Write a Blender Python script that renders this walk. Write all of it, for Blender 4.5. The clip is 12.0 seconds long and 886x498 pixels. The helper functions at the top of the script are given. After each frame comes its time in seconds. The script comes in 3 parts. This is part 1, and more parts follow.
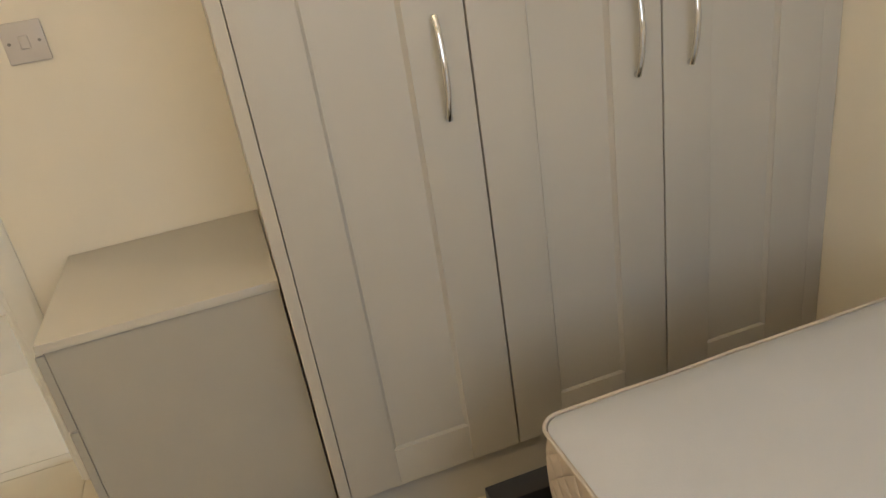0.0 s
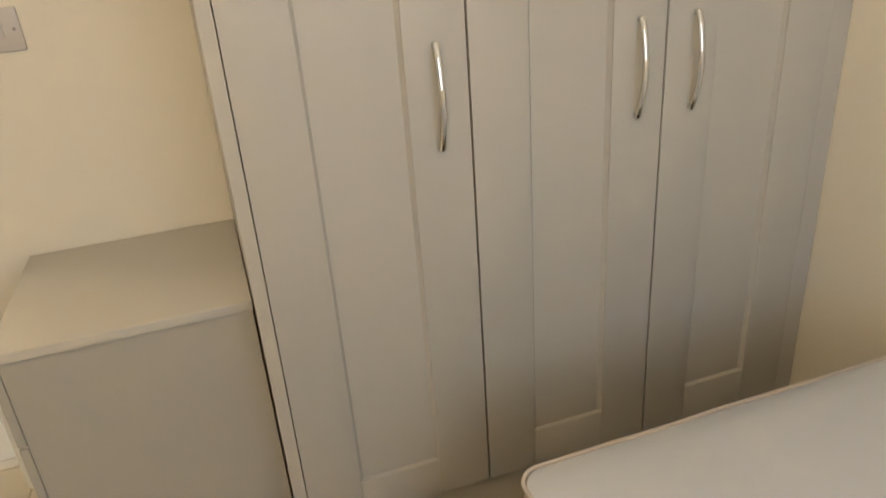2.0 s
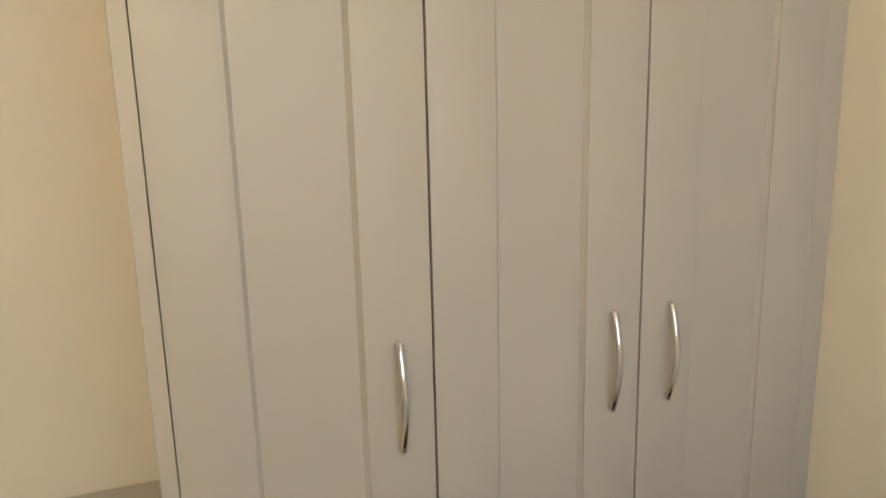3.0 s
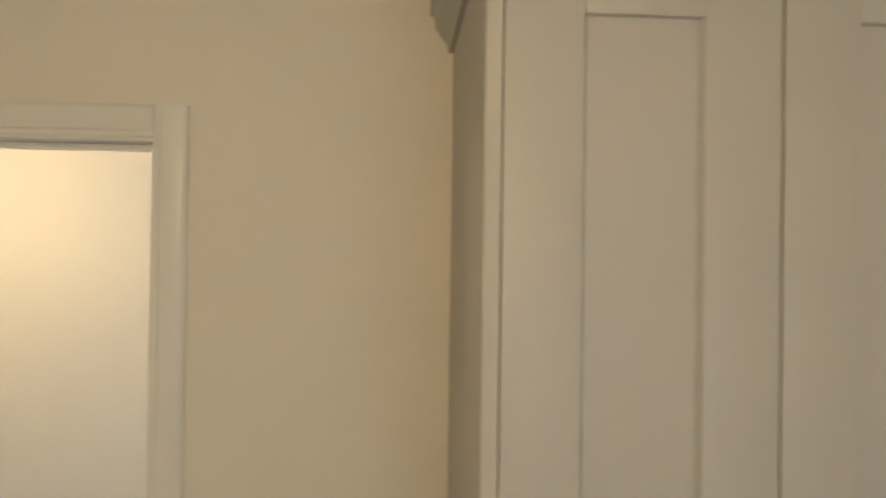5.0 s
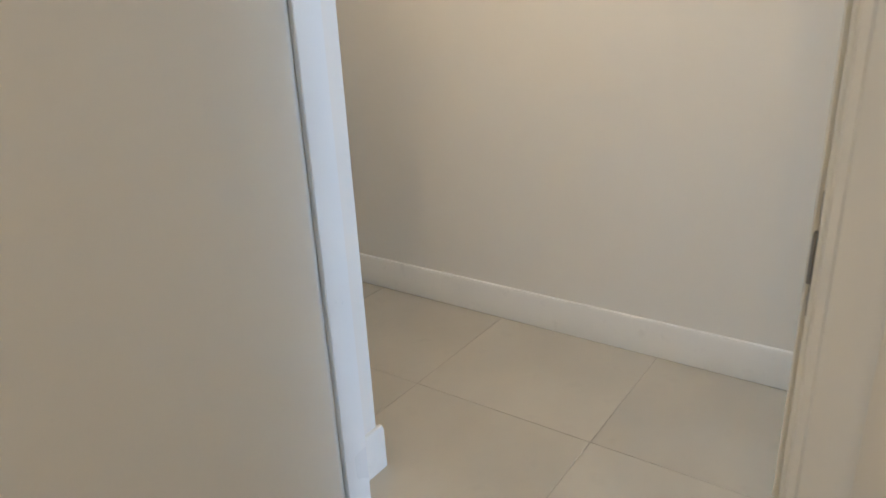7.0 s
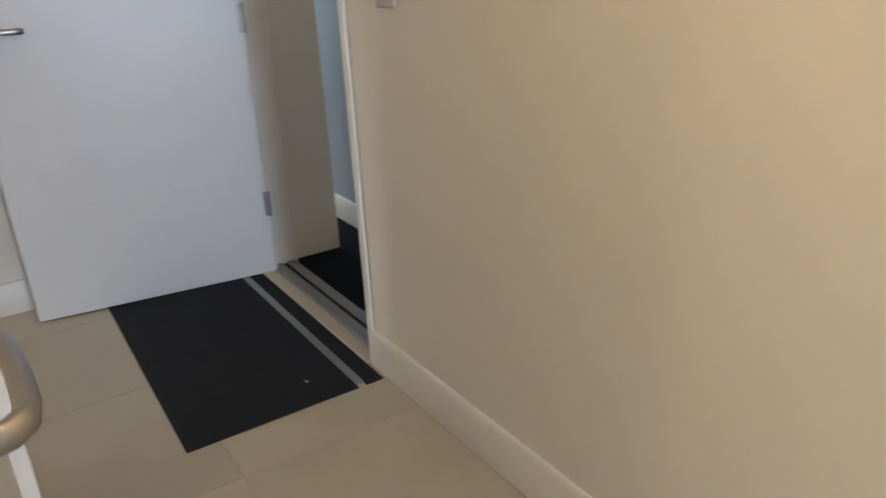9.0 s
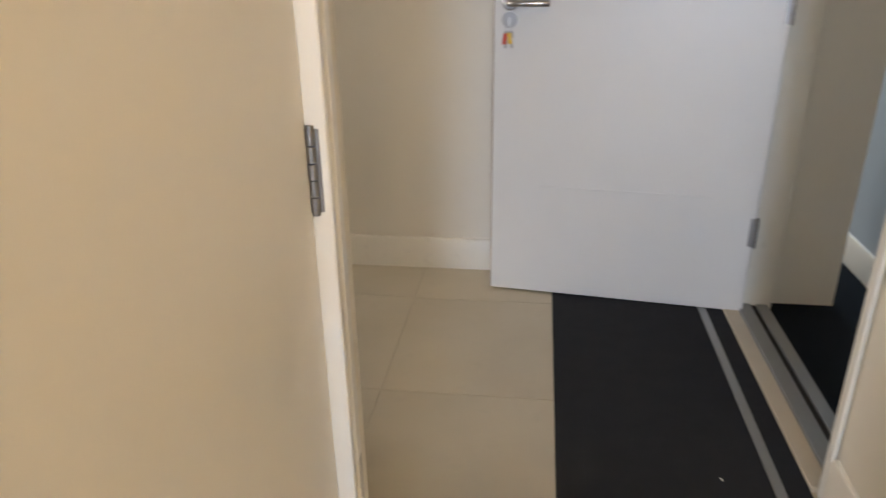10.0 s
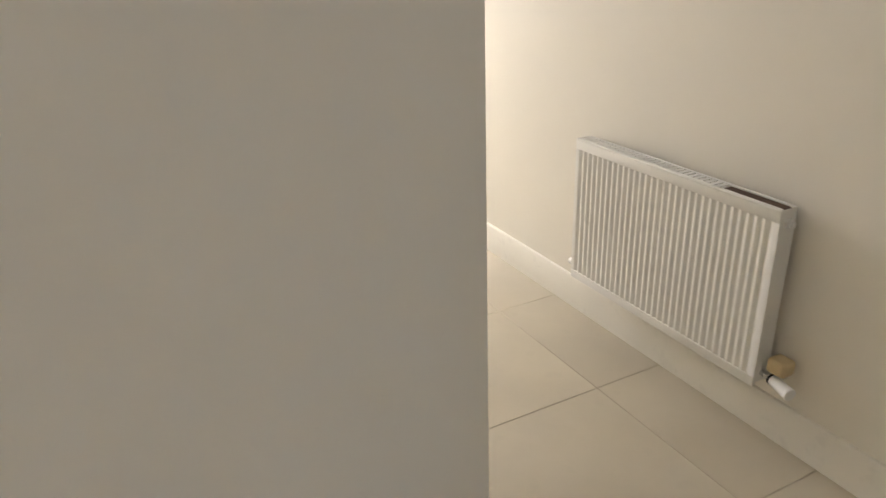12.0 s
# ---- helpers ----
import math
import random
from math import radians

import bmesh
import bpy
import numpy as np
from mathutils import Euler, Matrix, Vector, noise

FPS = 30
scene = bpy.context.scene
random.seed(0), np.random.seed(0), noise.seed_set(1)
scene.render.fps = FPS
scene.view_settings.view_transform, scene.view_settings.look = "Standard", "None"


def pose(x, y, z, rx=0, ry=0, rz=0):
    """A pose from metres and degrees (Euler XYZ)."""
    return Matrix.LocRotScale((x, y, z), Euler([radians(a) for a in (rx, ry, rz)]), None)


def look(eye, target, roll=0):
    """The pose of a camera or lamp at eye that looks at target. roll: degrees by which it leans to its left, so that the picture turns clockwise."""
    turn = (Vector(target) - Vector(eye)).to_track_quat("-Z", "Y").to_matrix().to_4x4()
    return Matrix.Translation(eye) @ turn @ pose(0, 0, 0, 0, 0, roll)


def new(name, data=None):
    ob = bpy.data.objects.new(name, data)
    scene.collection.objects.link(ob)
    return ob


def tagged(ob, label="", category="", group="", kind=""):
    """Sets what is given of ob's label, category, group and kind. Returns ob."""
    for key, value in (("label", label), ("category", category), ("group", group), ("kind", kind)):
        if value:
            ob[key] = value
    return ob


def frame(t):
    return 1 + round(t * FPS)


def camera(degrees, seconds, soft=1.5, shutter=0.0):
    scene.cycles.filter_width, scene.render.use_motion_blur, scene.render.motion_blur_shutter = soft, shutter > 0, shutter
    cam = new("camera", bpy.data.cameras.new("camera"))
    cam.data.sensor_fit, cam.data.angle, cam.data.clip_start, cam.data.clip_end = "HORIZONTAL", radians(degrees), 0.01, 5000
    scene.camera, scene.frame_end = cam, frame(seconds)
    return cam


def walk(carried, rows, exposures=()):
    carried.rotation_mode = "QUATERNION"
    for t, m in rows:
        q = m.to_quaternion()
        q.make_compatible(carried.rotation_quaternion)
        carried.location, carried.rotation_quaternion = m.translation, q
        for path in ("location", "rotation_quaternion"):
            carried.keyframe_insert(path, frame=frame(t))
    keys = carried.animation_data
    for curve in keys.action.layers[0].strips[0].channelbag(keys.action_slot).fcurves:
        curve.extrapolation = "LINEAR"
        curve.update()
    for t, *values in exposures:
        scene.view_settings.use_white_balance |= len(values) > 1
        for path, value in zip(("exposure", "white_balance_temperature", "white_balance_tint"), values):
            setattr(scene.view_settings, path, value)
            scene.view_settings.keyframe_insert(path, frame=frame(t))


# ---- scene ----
# ---------------------------------------------------------------- camera
cam = camera(64.0, 12.0, soft=1.4, shutter=0.2)
ROWS = [
    (0.0, (1.265, -1.771, 1.212), (1.735, -0.015, 0.379), -9.2),
    (0.5, (1.252, -1.829, 1.166), (1.701, -0.068, 0.330), -8.9),
    (1.0, (1.220, -1.842, 1.125), (1.714, -0.164, 0.154), -5.4),
    (1.5, (1.216, -1.796, 1.152), (1.723, -0.128, 0.172), -4.6),
    (2.0, (1.263, -1.702, 1.249), (1.814, 0.027, 0.408), -4.3),
    (2.5, (1.293, -1.632, 1.346), (1.909, 0.156, 0.696), -2.9),
    (3.0, (1.335, -1.576, 1.428), (2.023, 0.258, 1.020), -1.4),
    (3.2, (1.346, -1.554, 1.470), (2.051, 0.289, 1.149), -0.9),
    (4.8, (1.219, -1.554, 1.805), (1.553, 0.417, 1.870), 0.9),
    (5.0, (1.164, -1.527, 1.792), (1.287, 0.469, 1.808), 0.8),
    (5.5, (1.058, -1.431, 1.572), (0.633, 0.517, 1.425), 0.4),
    (6.0, (0.835, -1.402, 1.390), (0.227, 0.461, 0.989), -1.3),
    (6.3, (0.810, -1.300, 1.318), (0.020, 0.458, 0.780), -1.9),
    (6.5, (0.788, -1.175, 1.292), (-0.104, 0.508, 0.683), -2.0),
    (6.7, (0.784, -1.045, 1.275), (-0.213, 0.558, 0.613), -2.4),
    (8.3, (0.073, 0.151, 1.151), (-1.146, 1.531, 0.370), -3.6),
    (8.5, (-0.022, 0.240, 1.155), (-1.302, 1.573, 0.390), -3.6),
    (8.7, (-0.118, 0.316, 1.156), (-1.481, 1.574, 0.408), -3.5),
    (9.0, (-0.222, 0.434, 1.180), (-1.782, 1.444, 0.441), -2.7),
    (9.2, (-0.279, 0.494, 1.196), (-1.956, 1.289, 0.454), -2.0),
    (9.5, (-0.402, 0.581, 1.213), (-2.202, 0.998, 0.447), -1.2),
    (10.0, (-0.606, 0.615, 1.220), (-2.427, 0.363, 0.431), -0.9),
    (10.3, (-0.700, 0.668, 1.228), (-2.437, 0.068, 0.435), -1.1),
    (10.5, (-0.760, 0.716, 1.230), (-2.433, -0.063, 0.457), -2.4),
    (10.8, (-0.920, 0.758, 1.252), (-2.480, -0.237, 0.490), -2.0),
    (11.0, (-1.041, 0.754, 1.261), (-2.515, -0.374, 0.515), -1.8),
    (11.2, (-1.176, 0.718, 1.300), (-2.550, -0.521, 0.549), -1.7),
    (11.3, (-1.240, 0.679, 1.313), (-2.565, -0.606, 0.558), -1.4),
    (11.5, (-1.343, 0.623, 1.360), (-2.539, -0.780, 0.585), -1.6),
    (11.6, (-1.410, 0.592, 1.373), (-2.512, -0.866, 0.592), -1.9),
    (11.8, (-1.531, 0.537, 1.394), (-2.470, -1.018, 0.583), -2.1),
    (11.9, (-1.584, 0.504, 1.383), (-2.462, -1.086, 0.572), -2.0),
    (12.0, (-1.641, 0.470, 1.386), (-2.469, -1.157, 0.570), -2.1),
]
EXPOSURES = [(0.0, 0.38, 6300, 10), (0.5, 0.4, 6300, 10), (1.0, 0.55, 6250, 10), (1.5, 0.57, 6250, 10), (2.5, 0.48, 6300, 10), (3.2, 0.42, 6350, 10),
             (4.8, -0.08, 6350, 9), (5.0, -0.08, 6350, 9), (5.5, -0.48, 6200, 10), (6.0, -0.3, 5900, 11), (6.5, 0.02, 5650, 12), (6.7, 0.02, 5650, 12),
             (8.5, 0.02, 6400, 13), (9.5, 0.4, 6700, 14), (10.0, 0.46, 7000, 15), (10.5, 0.48, 7100, 16), (11.0, 0.52, 6700, 15), (12.0, 0.8, 6450, 13)]
walk(cam, [(t, look(e, a, r)) for t, e, a, r in ROWS], EXPOSURES)

# ---------------------------------------------------------------- light
world = bpy.data.worlds.new("sky")
scene.world = world
world.use_nodes = True
sky = world.node_tree.nodes.new("ShaderNodeTexSky")
sky.sky_type, sky.sun_disc = "NISHITA", False
sky.sun_elevation, sky.sun_rotation = radians(38), radians(200)
back = world.node_tree.nodes["Background"]
back.inputs["Strength"].default_value = 0.1
world.node_tree.links.new(sky.outputs["Color"], back.inputs["Color"])


def lamp(name, kind, m, energy, color, **more):
    data = bpy.data.lights.new(name, kind)
    data.energy, data.color = energy, color
    if kind == "AREA":
        data.shape, data.size, data.size_y = "RECTANGLE", more["size"], more["size_y"]
    elif kind == "POINT":
        data.shadow_soft_size = more["size"]
    elif kind == "SUN":
        data.angle = more["size"]
    ob = new(name, data)
    ob.matrix_world = m
    return ob


WARM, DAY = (1.0, 0.69, 0.34), (0.74, 0.86, 1.0)
lamp("sun", "SUN", pose(0, 0, 8, 52, 0, 160), 1.0, (1.0, 0.95, 0.88), size=radians(10))
lamp("bedroom_daylight", "AREA", pose(1.65, -3.17, 1.5, 90, 0, 0), 10, DAY, size=1.3, size_y=1.15)
# East daylight, set far down the hall so its reach stays even.
lamp("hall_daylight", "AREA", pose(5.97, 0.72, 1.5, 90, 0, 90), 150, (0.53, 0.70, 1.0), size=0.85, size_y=1.15)
# Added fill for the lobby, placed at an assumed window out of view.
lamp("lobby_sky_fill", "AREA", pose(-4.97, 1.67, 1.5, 90, 0, -90), 16, (0.66, 0.82, 1.0), size=0.30, size_y=1.2)
lamp("hall_bulb_glow", "POINT", pose(-0.353, 0.57, 2.047), 12.5, (1.0, 0.73, 0.42), size=0.03)
lamp("bedroom_bulb_glow", "POINT", pose(1.0, -1.85, 2.15), 22, WARM, size=0.03)
# Assumed corridor window out of view, set far south to even its light.
lamp("corridor_daylight", "AREA", pose(-2.70, -5.17, 1.5, 90, 0, 0), 62, (0.93, 0.93, 1.0), size=0.75, size_y=1.15)

# ---------------------------------------------------------------- materials


def material(name, color, rough=0.5, metal=0.0, vary=0.06, scale=3.0, grain=0.0, grain_scale=200.0, spec=0.5, dirt=0.0):
    """A surface with broad and fine variation of colour, uneven gloss and a fine relief."""
    m = bpy.data.materials.new(name)
    m.use_nodes = True
    n, l = m.node_tree.nodes, m.node_tree.links
    b = n["Principled BSDF"]
    b.inputs["Metallic"].default_value = metal
    b.inputs["Specular IOR Level"].default_value = spec
    tc = n.new("ShaderNodeTexCoord")
    broad, fine = n.new("ShaderNodeTexNoise"), n.new("ShaderNodeTexNoise")
    broad.inputs["Scale"].default_value, broad.inputs["Detail"].default_value = scale, 4
    fine.inputs["Scale"].default_value, fine.inputs["Detail"].default_value = grain_scale, 3
    l.new(tc.outputs["Object"], broad.inputs["Vector"])
    l.new(tc.outputs["Object"], fine.inputs["Vector"])
    ramp = n.new("ShaderNodeMix")
    ramp.data_type = "RGBA"
    lo = [c * (1 - vary) for c in color]
    hi = [min(1, c * (1 + vary * 0.6)) for c in color]
    ramp.inputs["A"].default_value, ramp.inputs["B"].default_value = (*lo, 1), (*hi, 1)
    l.new(broad.outputs["Fac"], ramp.inputs["Factor"])
    out = ramp.outputs["Result"]
    if dirt:
        spots = n.new("ShaderNodeTexNoise")
        spots.inputs["Scale"].default_value, spots.inputs["Detail"].default_value = scale * 4, 6
        l.new(tc.outputs["Object"], spots.inputs["Vector"])
        cut = n.new("ShaderNodeMapRange")
        cut.inputs["From Min"].default_value, cut.inputs["From Max"].default_value = 0.60, 0.80
        cut.inputs["To Max"].default_value = dirt
        l.new(spots.outputs["Fac"], cut.inputs["Value"])
        mix = n.new("ShaderNodeMix")
        mix.data_type = "RGBA"
        mix.inputs["B"].default_value = (*[c * 0.55 for c in color], 1)
        l.new(cut.outputs["Result"], mix.inputs["Factor"])
        l.new(out, mix.inputs["A"])
        out = mix.outputs["Result"]
    l.new(out, b.inputs["Base Color"])
    gloss = n.new("ShaderNodeMapRange")
    gloss.inputs["To Min"].default_value, gloss.inputs["To Max"].default_value = max(0.02, rough - 0.08), min(1, rough + 0.08)
    l.new(broad.outputs["Fac"], gloss.inputs["Value"])
    l.new(gloss.outputs["Result"], b.inputs["Roughness"])
    if grain:
        bump = n.new("ShaderNodeBump")
        bump.inputs["Strength"].default_value, bump.inputs["Distance"].default_value = grain, 0.002
        l.new(fine.outputs["Fac"], bump.inputs["Height"])
        l.new(bump.outputs["Normal"], b.inputs["Normal"])
    return m


def tile_material(name, color):
    """Cream porcelain with cloudy veins; each tile differs a little."""
    m = material(name, color, 0.30, vary=0.22, scale=2.6, grain=0.05, grain_scale=60, dirt=0.22)
    n, l = m.node_tree.nodes, m.node_tree.links
    b = n["Principled BSDF"]
    old = b.inputs["Base Color"].links[0].from_socket
    info = n.new("ShaderNodeObjectInfo")
    level = n.new("ShaderNodeMapRange")
    level.inputs["To Min"].default_value, level.inputs["To Max"].default_value = 0.93, 1.04
    l.new(info.outputs["Random"], level.inputs["Value"])
    hsv = n.new("ShaderNodeHueSaturation")
    l.new(level.outputs["Result"], hsv.inputs["Value"])
    l.new(old, hsv.inputs["Color"])
    l.new(hsv.outputs["Color"], b.inputs["Base Color"])
    return m


def glow(name, color, strength):
    m = bpy.data.materials.new(name)
    m.use_nodes = True
    b = m.node_tree.nodes["Principled BSDF"]
    b.inputs["Base Color"].default_value = (0.9, 0.9, 0.9, 1)
    b.inputs["Emission Color"].default_value = (*color, 1)
    b.inputs["Emission Strength"].default_value = strength
    return m


def glass_material(name):
    m = bpy.data.materials.new(name)
    m.use_nodes = True
    b = m.node_tree.nodes["Principled BSDF"]
    b.inputs["Transmission Weight"].default_value, b.inputs["Roughness"].default_value, b.inputs["IOR"].default_value = 1.0, 0.0, 1.45
    return m


def quilt_material(name, color, period, depth):
    """Stitched fabric with a diamond quilting."""
    m = material(name, color, 0.75, vary=0.10, scale=6, grain=0.25, grain_scale=500, spec=0.3)
    n, l = m.node_tree.nodes, m.node_tree.links
    tc = n["Texture Coordinate"]
    sep = n.new("ShaderNodeSeparateXYZ")
    l.new(tc.outputs["Object"], sep.inputs["Vector"])
    along = n.new("ShaderNodeMath")
    l.new(sep.outputs["X"], along.inputs[0])
    l.new(sep.outputs["Y"], along.inputs[1])
    total = None
    for sign in (1, -1):
        s = n.new("ShaderNodeMath")
        s.operation = "MULTIPLY_ADD"
        l.new(sep.outputs["Z"], s.inputs[0])
        s.inputs[1].default_value = sign
        l.new(along.outputs[0], s.inputs[2])
        k = n.new("ShaderNodeMath")
        k.operation = "MULTIPLY"
        k.inputs[1].default_value = math.pi / period
        l.new(s.outputs[0], k.inputs[0])
        w = n.new("ShaderNodeMath")
        w.operation = "SINE"
        l.new(k.outputs[0], w.inputs[0])
        a = n.new("ShaderNodeMath")
        a.operation = "ABSOLUTE"
        l.new(w.outputs[0], a.inputs[0])
        if total is None:
            total = a
        else:
            low = n.new("ShaderNodeMath")
            low.operation = "MINIMUM"
            l.new(total.outputs[0], low.inputs[0])
            l.new(a.outputs[0], low.inputs[1])
            total = low
    root = n.new("ShaderNodeMath")
    root.operation = "POWER"
    root.inputs[1].default_value = 0.5
    l.new(total.outputs[0], root.inputs[0])
    bump = n.new("ShaderNodeBump")
    bump.inputs["Strength"].default_value, bump.inputs["Distance"].default_value = 0.9, depth
    l.new(root.outputs[0], bump.inputs["Height"])
    l.new(n["Bump"].outputs["Normal"], bump.inputs["Normal"])
    l.new(bump.outputs["Normal"], n["Principled BSDF"].inputs["Normal"])
    return m


WALL = material("wall_paint", (0.80, 0.761, 0.665), 0.72, vary=0.03, scale=1.3, grain=0.10, grain_scale=260, dirt=0.03)
CEIL = material("ceiling_paint", (0.84, 0.82, 0.78), 0.85, vary=0.03, scale=1.0, grain=0.08)
GLOSS = material("white_gloss_paint", (0.80, 0.79, 0.73), 0.30, vary=0.03, scale=4, grain=0.04, grain_scale=90)
SKIRT = material("skirting_paint", (0.80, 0.77, 0.68), 0.38, vary=0.06, scale=5, grain=0.05, grain_scale=90, dirt=0.22)
DOORW = material("door_paint", (0.80, 0.775, 0.70), 0.42, vary=0.03, scale=2, grain=0.05, grain_scale=140)
FRONTD = material("front_door_paint", (0.71, 0.715, 0.70), 0.33, vary=0.03, scale=2, grain=0.04, grain_scale=120)
WARD = material("wardrobe_grey_foil", (0.45, 0.44, 0.41), 0.42, vary=0.03, scale=2.5, grain=0.08, grain_scale=300)
WARDBODY = material("wardrobe_carcass_board", (0.47, 0.45, 0.40), 0.5, vary=0.03, scale=2.5, grain=0.06)
EDGING = material("raw_board_edge", (0.36, 0.25, 0.13), 0.7, vary=0.2, scale=20, grain=0.2)
# Brown that holds the shade on the entrance door's free edge.
EDGESHADE = material("shaded_door_edge", (0.42, 0.35, 0.27), 0.6, vary=0.12, scale=18, grain=0.15)
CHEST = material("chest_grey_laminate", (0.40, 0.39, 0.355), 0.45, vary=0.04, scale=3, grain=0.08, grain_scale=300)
# The chest's grey raised by a third, for its top and drawer lips.
CHESTPALE = material("chest_lighter_grey", (0.53, 0.515, 0.47), 0.40, vary=0.04, scale=3, grain=0.06, grain_scale=300)
TILE = tile_material("cream_porcelain", (0.55, 0.49, 0.37))
GROUT = material("grout", (0.47, 0.42, 0.32), 0.9, vary=0.15, scale=12, grain=0.3)
BLACKWOOD = material("black_brown_wood", (0.0090, 0.0075, 0.0065), 0.38, vary=0.35, scale=9, grain=0.12, grain_scale=120)
TICKTOP = material("pale_blue_satin_ticking", (0.49, 0.52, 0.58), 0.48, vary=0.06, scale=5, grain=0.15, grain_scale=420)
TICKSIDE = quilt_material("beige_quilted_ticking", (0.54, 0.47, 0.40), 0.050, 0.0045)
PIPING = material("piping_cord", (0.50, 0.45, 0.40), 0.6, vary=0.08, scale=20, grain=0.2)
CHROME = material("chrome", (0.72, 0.72, 0.72), 0.12, metal=1.0, vary=0.03, scale=8)
STEEL = material("brushed_steel", (0.42, 0.41, 0.40), 0.32, metal=1.0, vary=0.08, scale=20, grain=0.10, grain_scale=300)
HINGE = material("dull_hinge_steel", (0.30, 0.29, 0.28), 0.45, metal=1.0, vary=0.15, scale=40, grain=0.15)
MATFIBRE = material("charcoal_entrance_matting", (0.028, 0.030, 0.034), 0.95, vary=0.25, scale=14, grain=0.8, grain_scale=700, spec=0.1, dirt=0.1)
ALU = material("aluminium_strip", (0.33, 0.34, 0.34), 0.40, metal=0.7, vary=0.08, scale=20, grain=0.1)
THRESH = material("threshold_timber", (0.52, 0.46, 0.36), 0.5, vary=0.12, scale=6, grain=0.1)
CARPET = material("dark_lobby_carpet", (0.012, 0.016, 0.020), 0.98, vary=0.3, scale=18, grain=0.9, grain_scale=600, spec=0.1)
LOBBY = material("lobby_blue_paint", (0.40, 0.47, 0.52), 0.7, vary=0.04, scale=2, grain=0.08)
ENAMEL = material("radiator_enamel", (0.80, 0.79, 0.74), 0.30, vary=0.03, scale=6, grain=0.03)
RUST = material("rusty_grille", (0.10, 0.055, 0.03), 0.8, vary=0.4, scale=40, grain=0.4)
PLASTIC = material("grey_white_plastic", (0.58, 0.55, 0.53), 0.35, vary=0.03, scale=10, grain=0.03)
WHITEPL = material("white_plastic", (0.82, 0.81, 0.78), 0.3, vary=0.03, scale=10)
CREAMPL = material("cream_valve_cover", (0.62, 0.48, 0.27), 0.6, vary=0.15, scale=20, grain=0.15)
# Near-black: shade painted inside furniture gaps, and real black seals and collars.
DARK = material("gap_shade_black_trim", (0.02, 0.018, 0.015), 0.8, vary=0.1, scale=10)
REDTAG = material("red_key_tag", (0.55, 0.06, 0.03), 0.4, vary=0.05, scale=20)
YELTAG = material("yellow_key_tag", (0.75, 0.50, 0.08), 0.4, vary=0.05, scale=20)
BULB = glow("lit_bulb", (1.0, 0.86, 0.62), 14.0)
GLASS = glass_material("window_glass")
UPVC = material("white_upvc", (0.80, 0.80, 0.79), 0.3, vary=0.02, scale=5)

# ---------------------------------------------------------------- mesh helpers


def cuboid(bm, lo, hi, bevel=0.0, m=None, segs=1):
    """Adds a box between two corners, its edges rounded by bevel."""
    made = bmesh.ops.create_cube(bm, size=1.0)["verts"]
    size = [max(1e-5, b - a) for a, b in zip(lo, hi)]
    mid = [(a + b) / 2 for a, b in zip(lo, hi)]
    bmesh.ops.transform(bm, matrix=Matrix.LocRotScale(mid, None, size), verts=made)
    if bevel:
        edges = list({e for v in made for e in v.link_edges})
        made = bmesh.ops.bevel(bm, geom=edges, offset=min(bevel, min(size) * 0.45), segments=segs, affect="EDGES", profile=0.6)["verts"]
        made = list({v for v in made})
    if m is not None:
        allv = set(made)
        for v in list(made):
            for e in v.link_edges:
                allv.update(e.verts)
        bmesh.ops.transform(bm, matrix=m, verts=list(allv))
    return made


def box(lo, hi, bevel=0.0, segs=1):
    bm = bmesh.new()
    cuboid(bm, lo, hi, bevel, segs=segs)
    return bm


def rod(bm, a, b, radius, sides=16, radius2=None):
    """Adds a closed cylinder or cone from a to b."""
    a, b = Vector(a), Vector(b)
    turn = (b - a).to_track_quat("Z", "Y").to_matrix().to_4x4()
    m = Matrix.Translation((a + b) / 2) @ turn
    bmesh.ops.create_cone(bm, cap_ends=True, segments=sides, radius1=radius, radius2=radius if radius2 is None else radius2, depth=(b - a).length, matrix=m)


def tube(bm, points, rx, ry=None, sides=12, up=(0, 0, 1)):
    """Adds a bent bar of oval section along the points."""
    ry = rx if ry is None else ry
    rings = []
    pts = [Vector(p) for p in points]
    for i, p in enumerate(pts):
        way = (pts[min(i + 1, len(pts) - 1)] - pts[max(i - 1, 0)]).normalized()
        side = way.cross(Vector(up))
        side = side.normalized() if side.length > 1e-4 else Vector((1, 0, 0))
        top = side.cross(way).normalized()
        rings.append([bm.verts.new(p + side * (rx * math.cos(2 * math.pi * k / sides)) + top * (ry * math.sin(2 * math.pi * k / sides))) for k in range(sides)])
    for r, s in zip(rings, rings[1:]):
        for k in range(sides):
            bm.faces.new((r[k], r[(k + 1) % sides], s[(k + 1) % sides], s[k]))
    bm.faces.new(rings[0][::-1])
    bm.faces.new(rings[-1])


def prism(bm, outline, z0, z1):
    """Adds an upright prism over a plan outline given anticlockwise."""
    low = [bm.verts.new((x, y, z0)) for x, y in outline]
    high = [bm.verts.new((x, y, z1)) for x, y in outline]
    bm.faces.new(low[::-1])
    bm.faces.new(high)
    k = len(outline)
    for i in range(k):
        bm.faces.new((low[i], low[(i + 1) % k], high[(i + 1) % k], high[i]))


def sweep_box(bm, outline, axis_a, axis_b, origin, way, length):
    """Adds a straight moulding: a section outline in the plane of two axes, drawn out along way."""
    A, B, W, O = Vector(axis_a), Vector(axis_b), Vector(way), Vector(origin)
    start = [bm.verts.new(O + A * u + B * v) for u, v in outline]
    end = [bm.verts.new(O + A * u + B * v + W * length) for u, v in outline]
    k = len(outline)
    bm.faces.new(start[::-1])
    bm.faces.new(end)
    for i in range(k):
        bm.faces.new((start[i], start[(i + 1) % k], end[(i + 1) % k], end[i]))


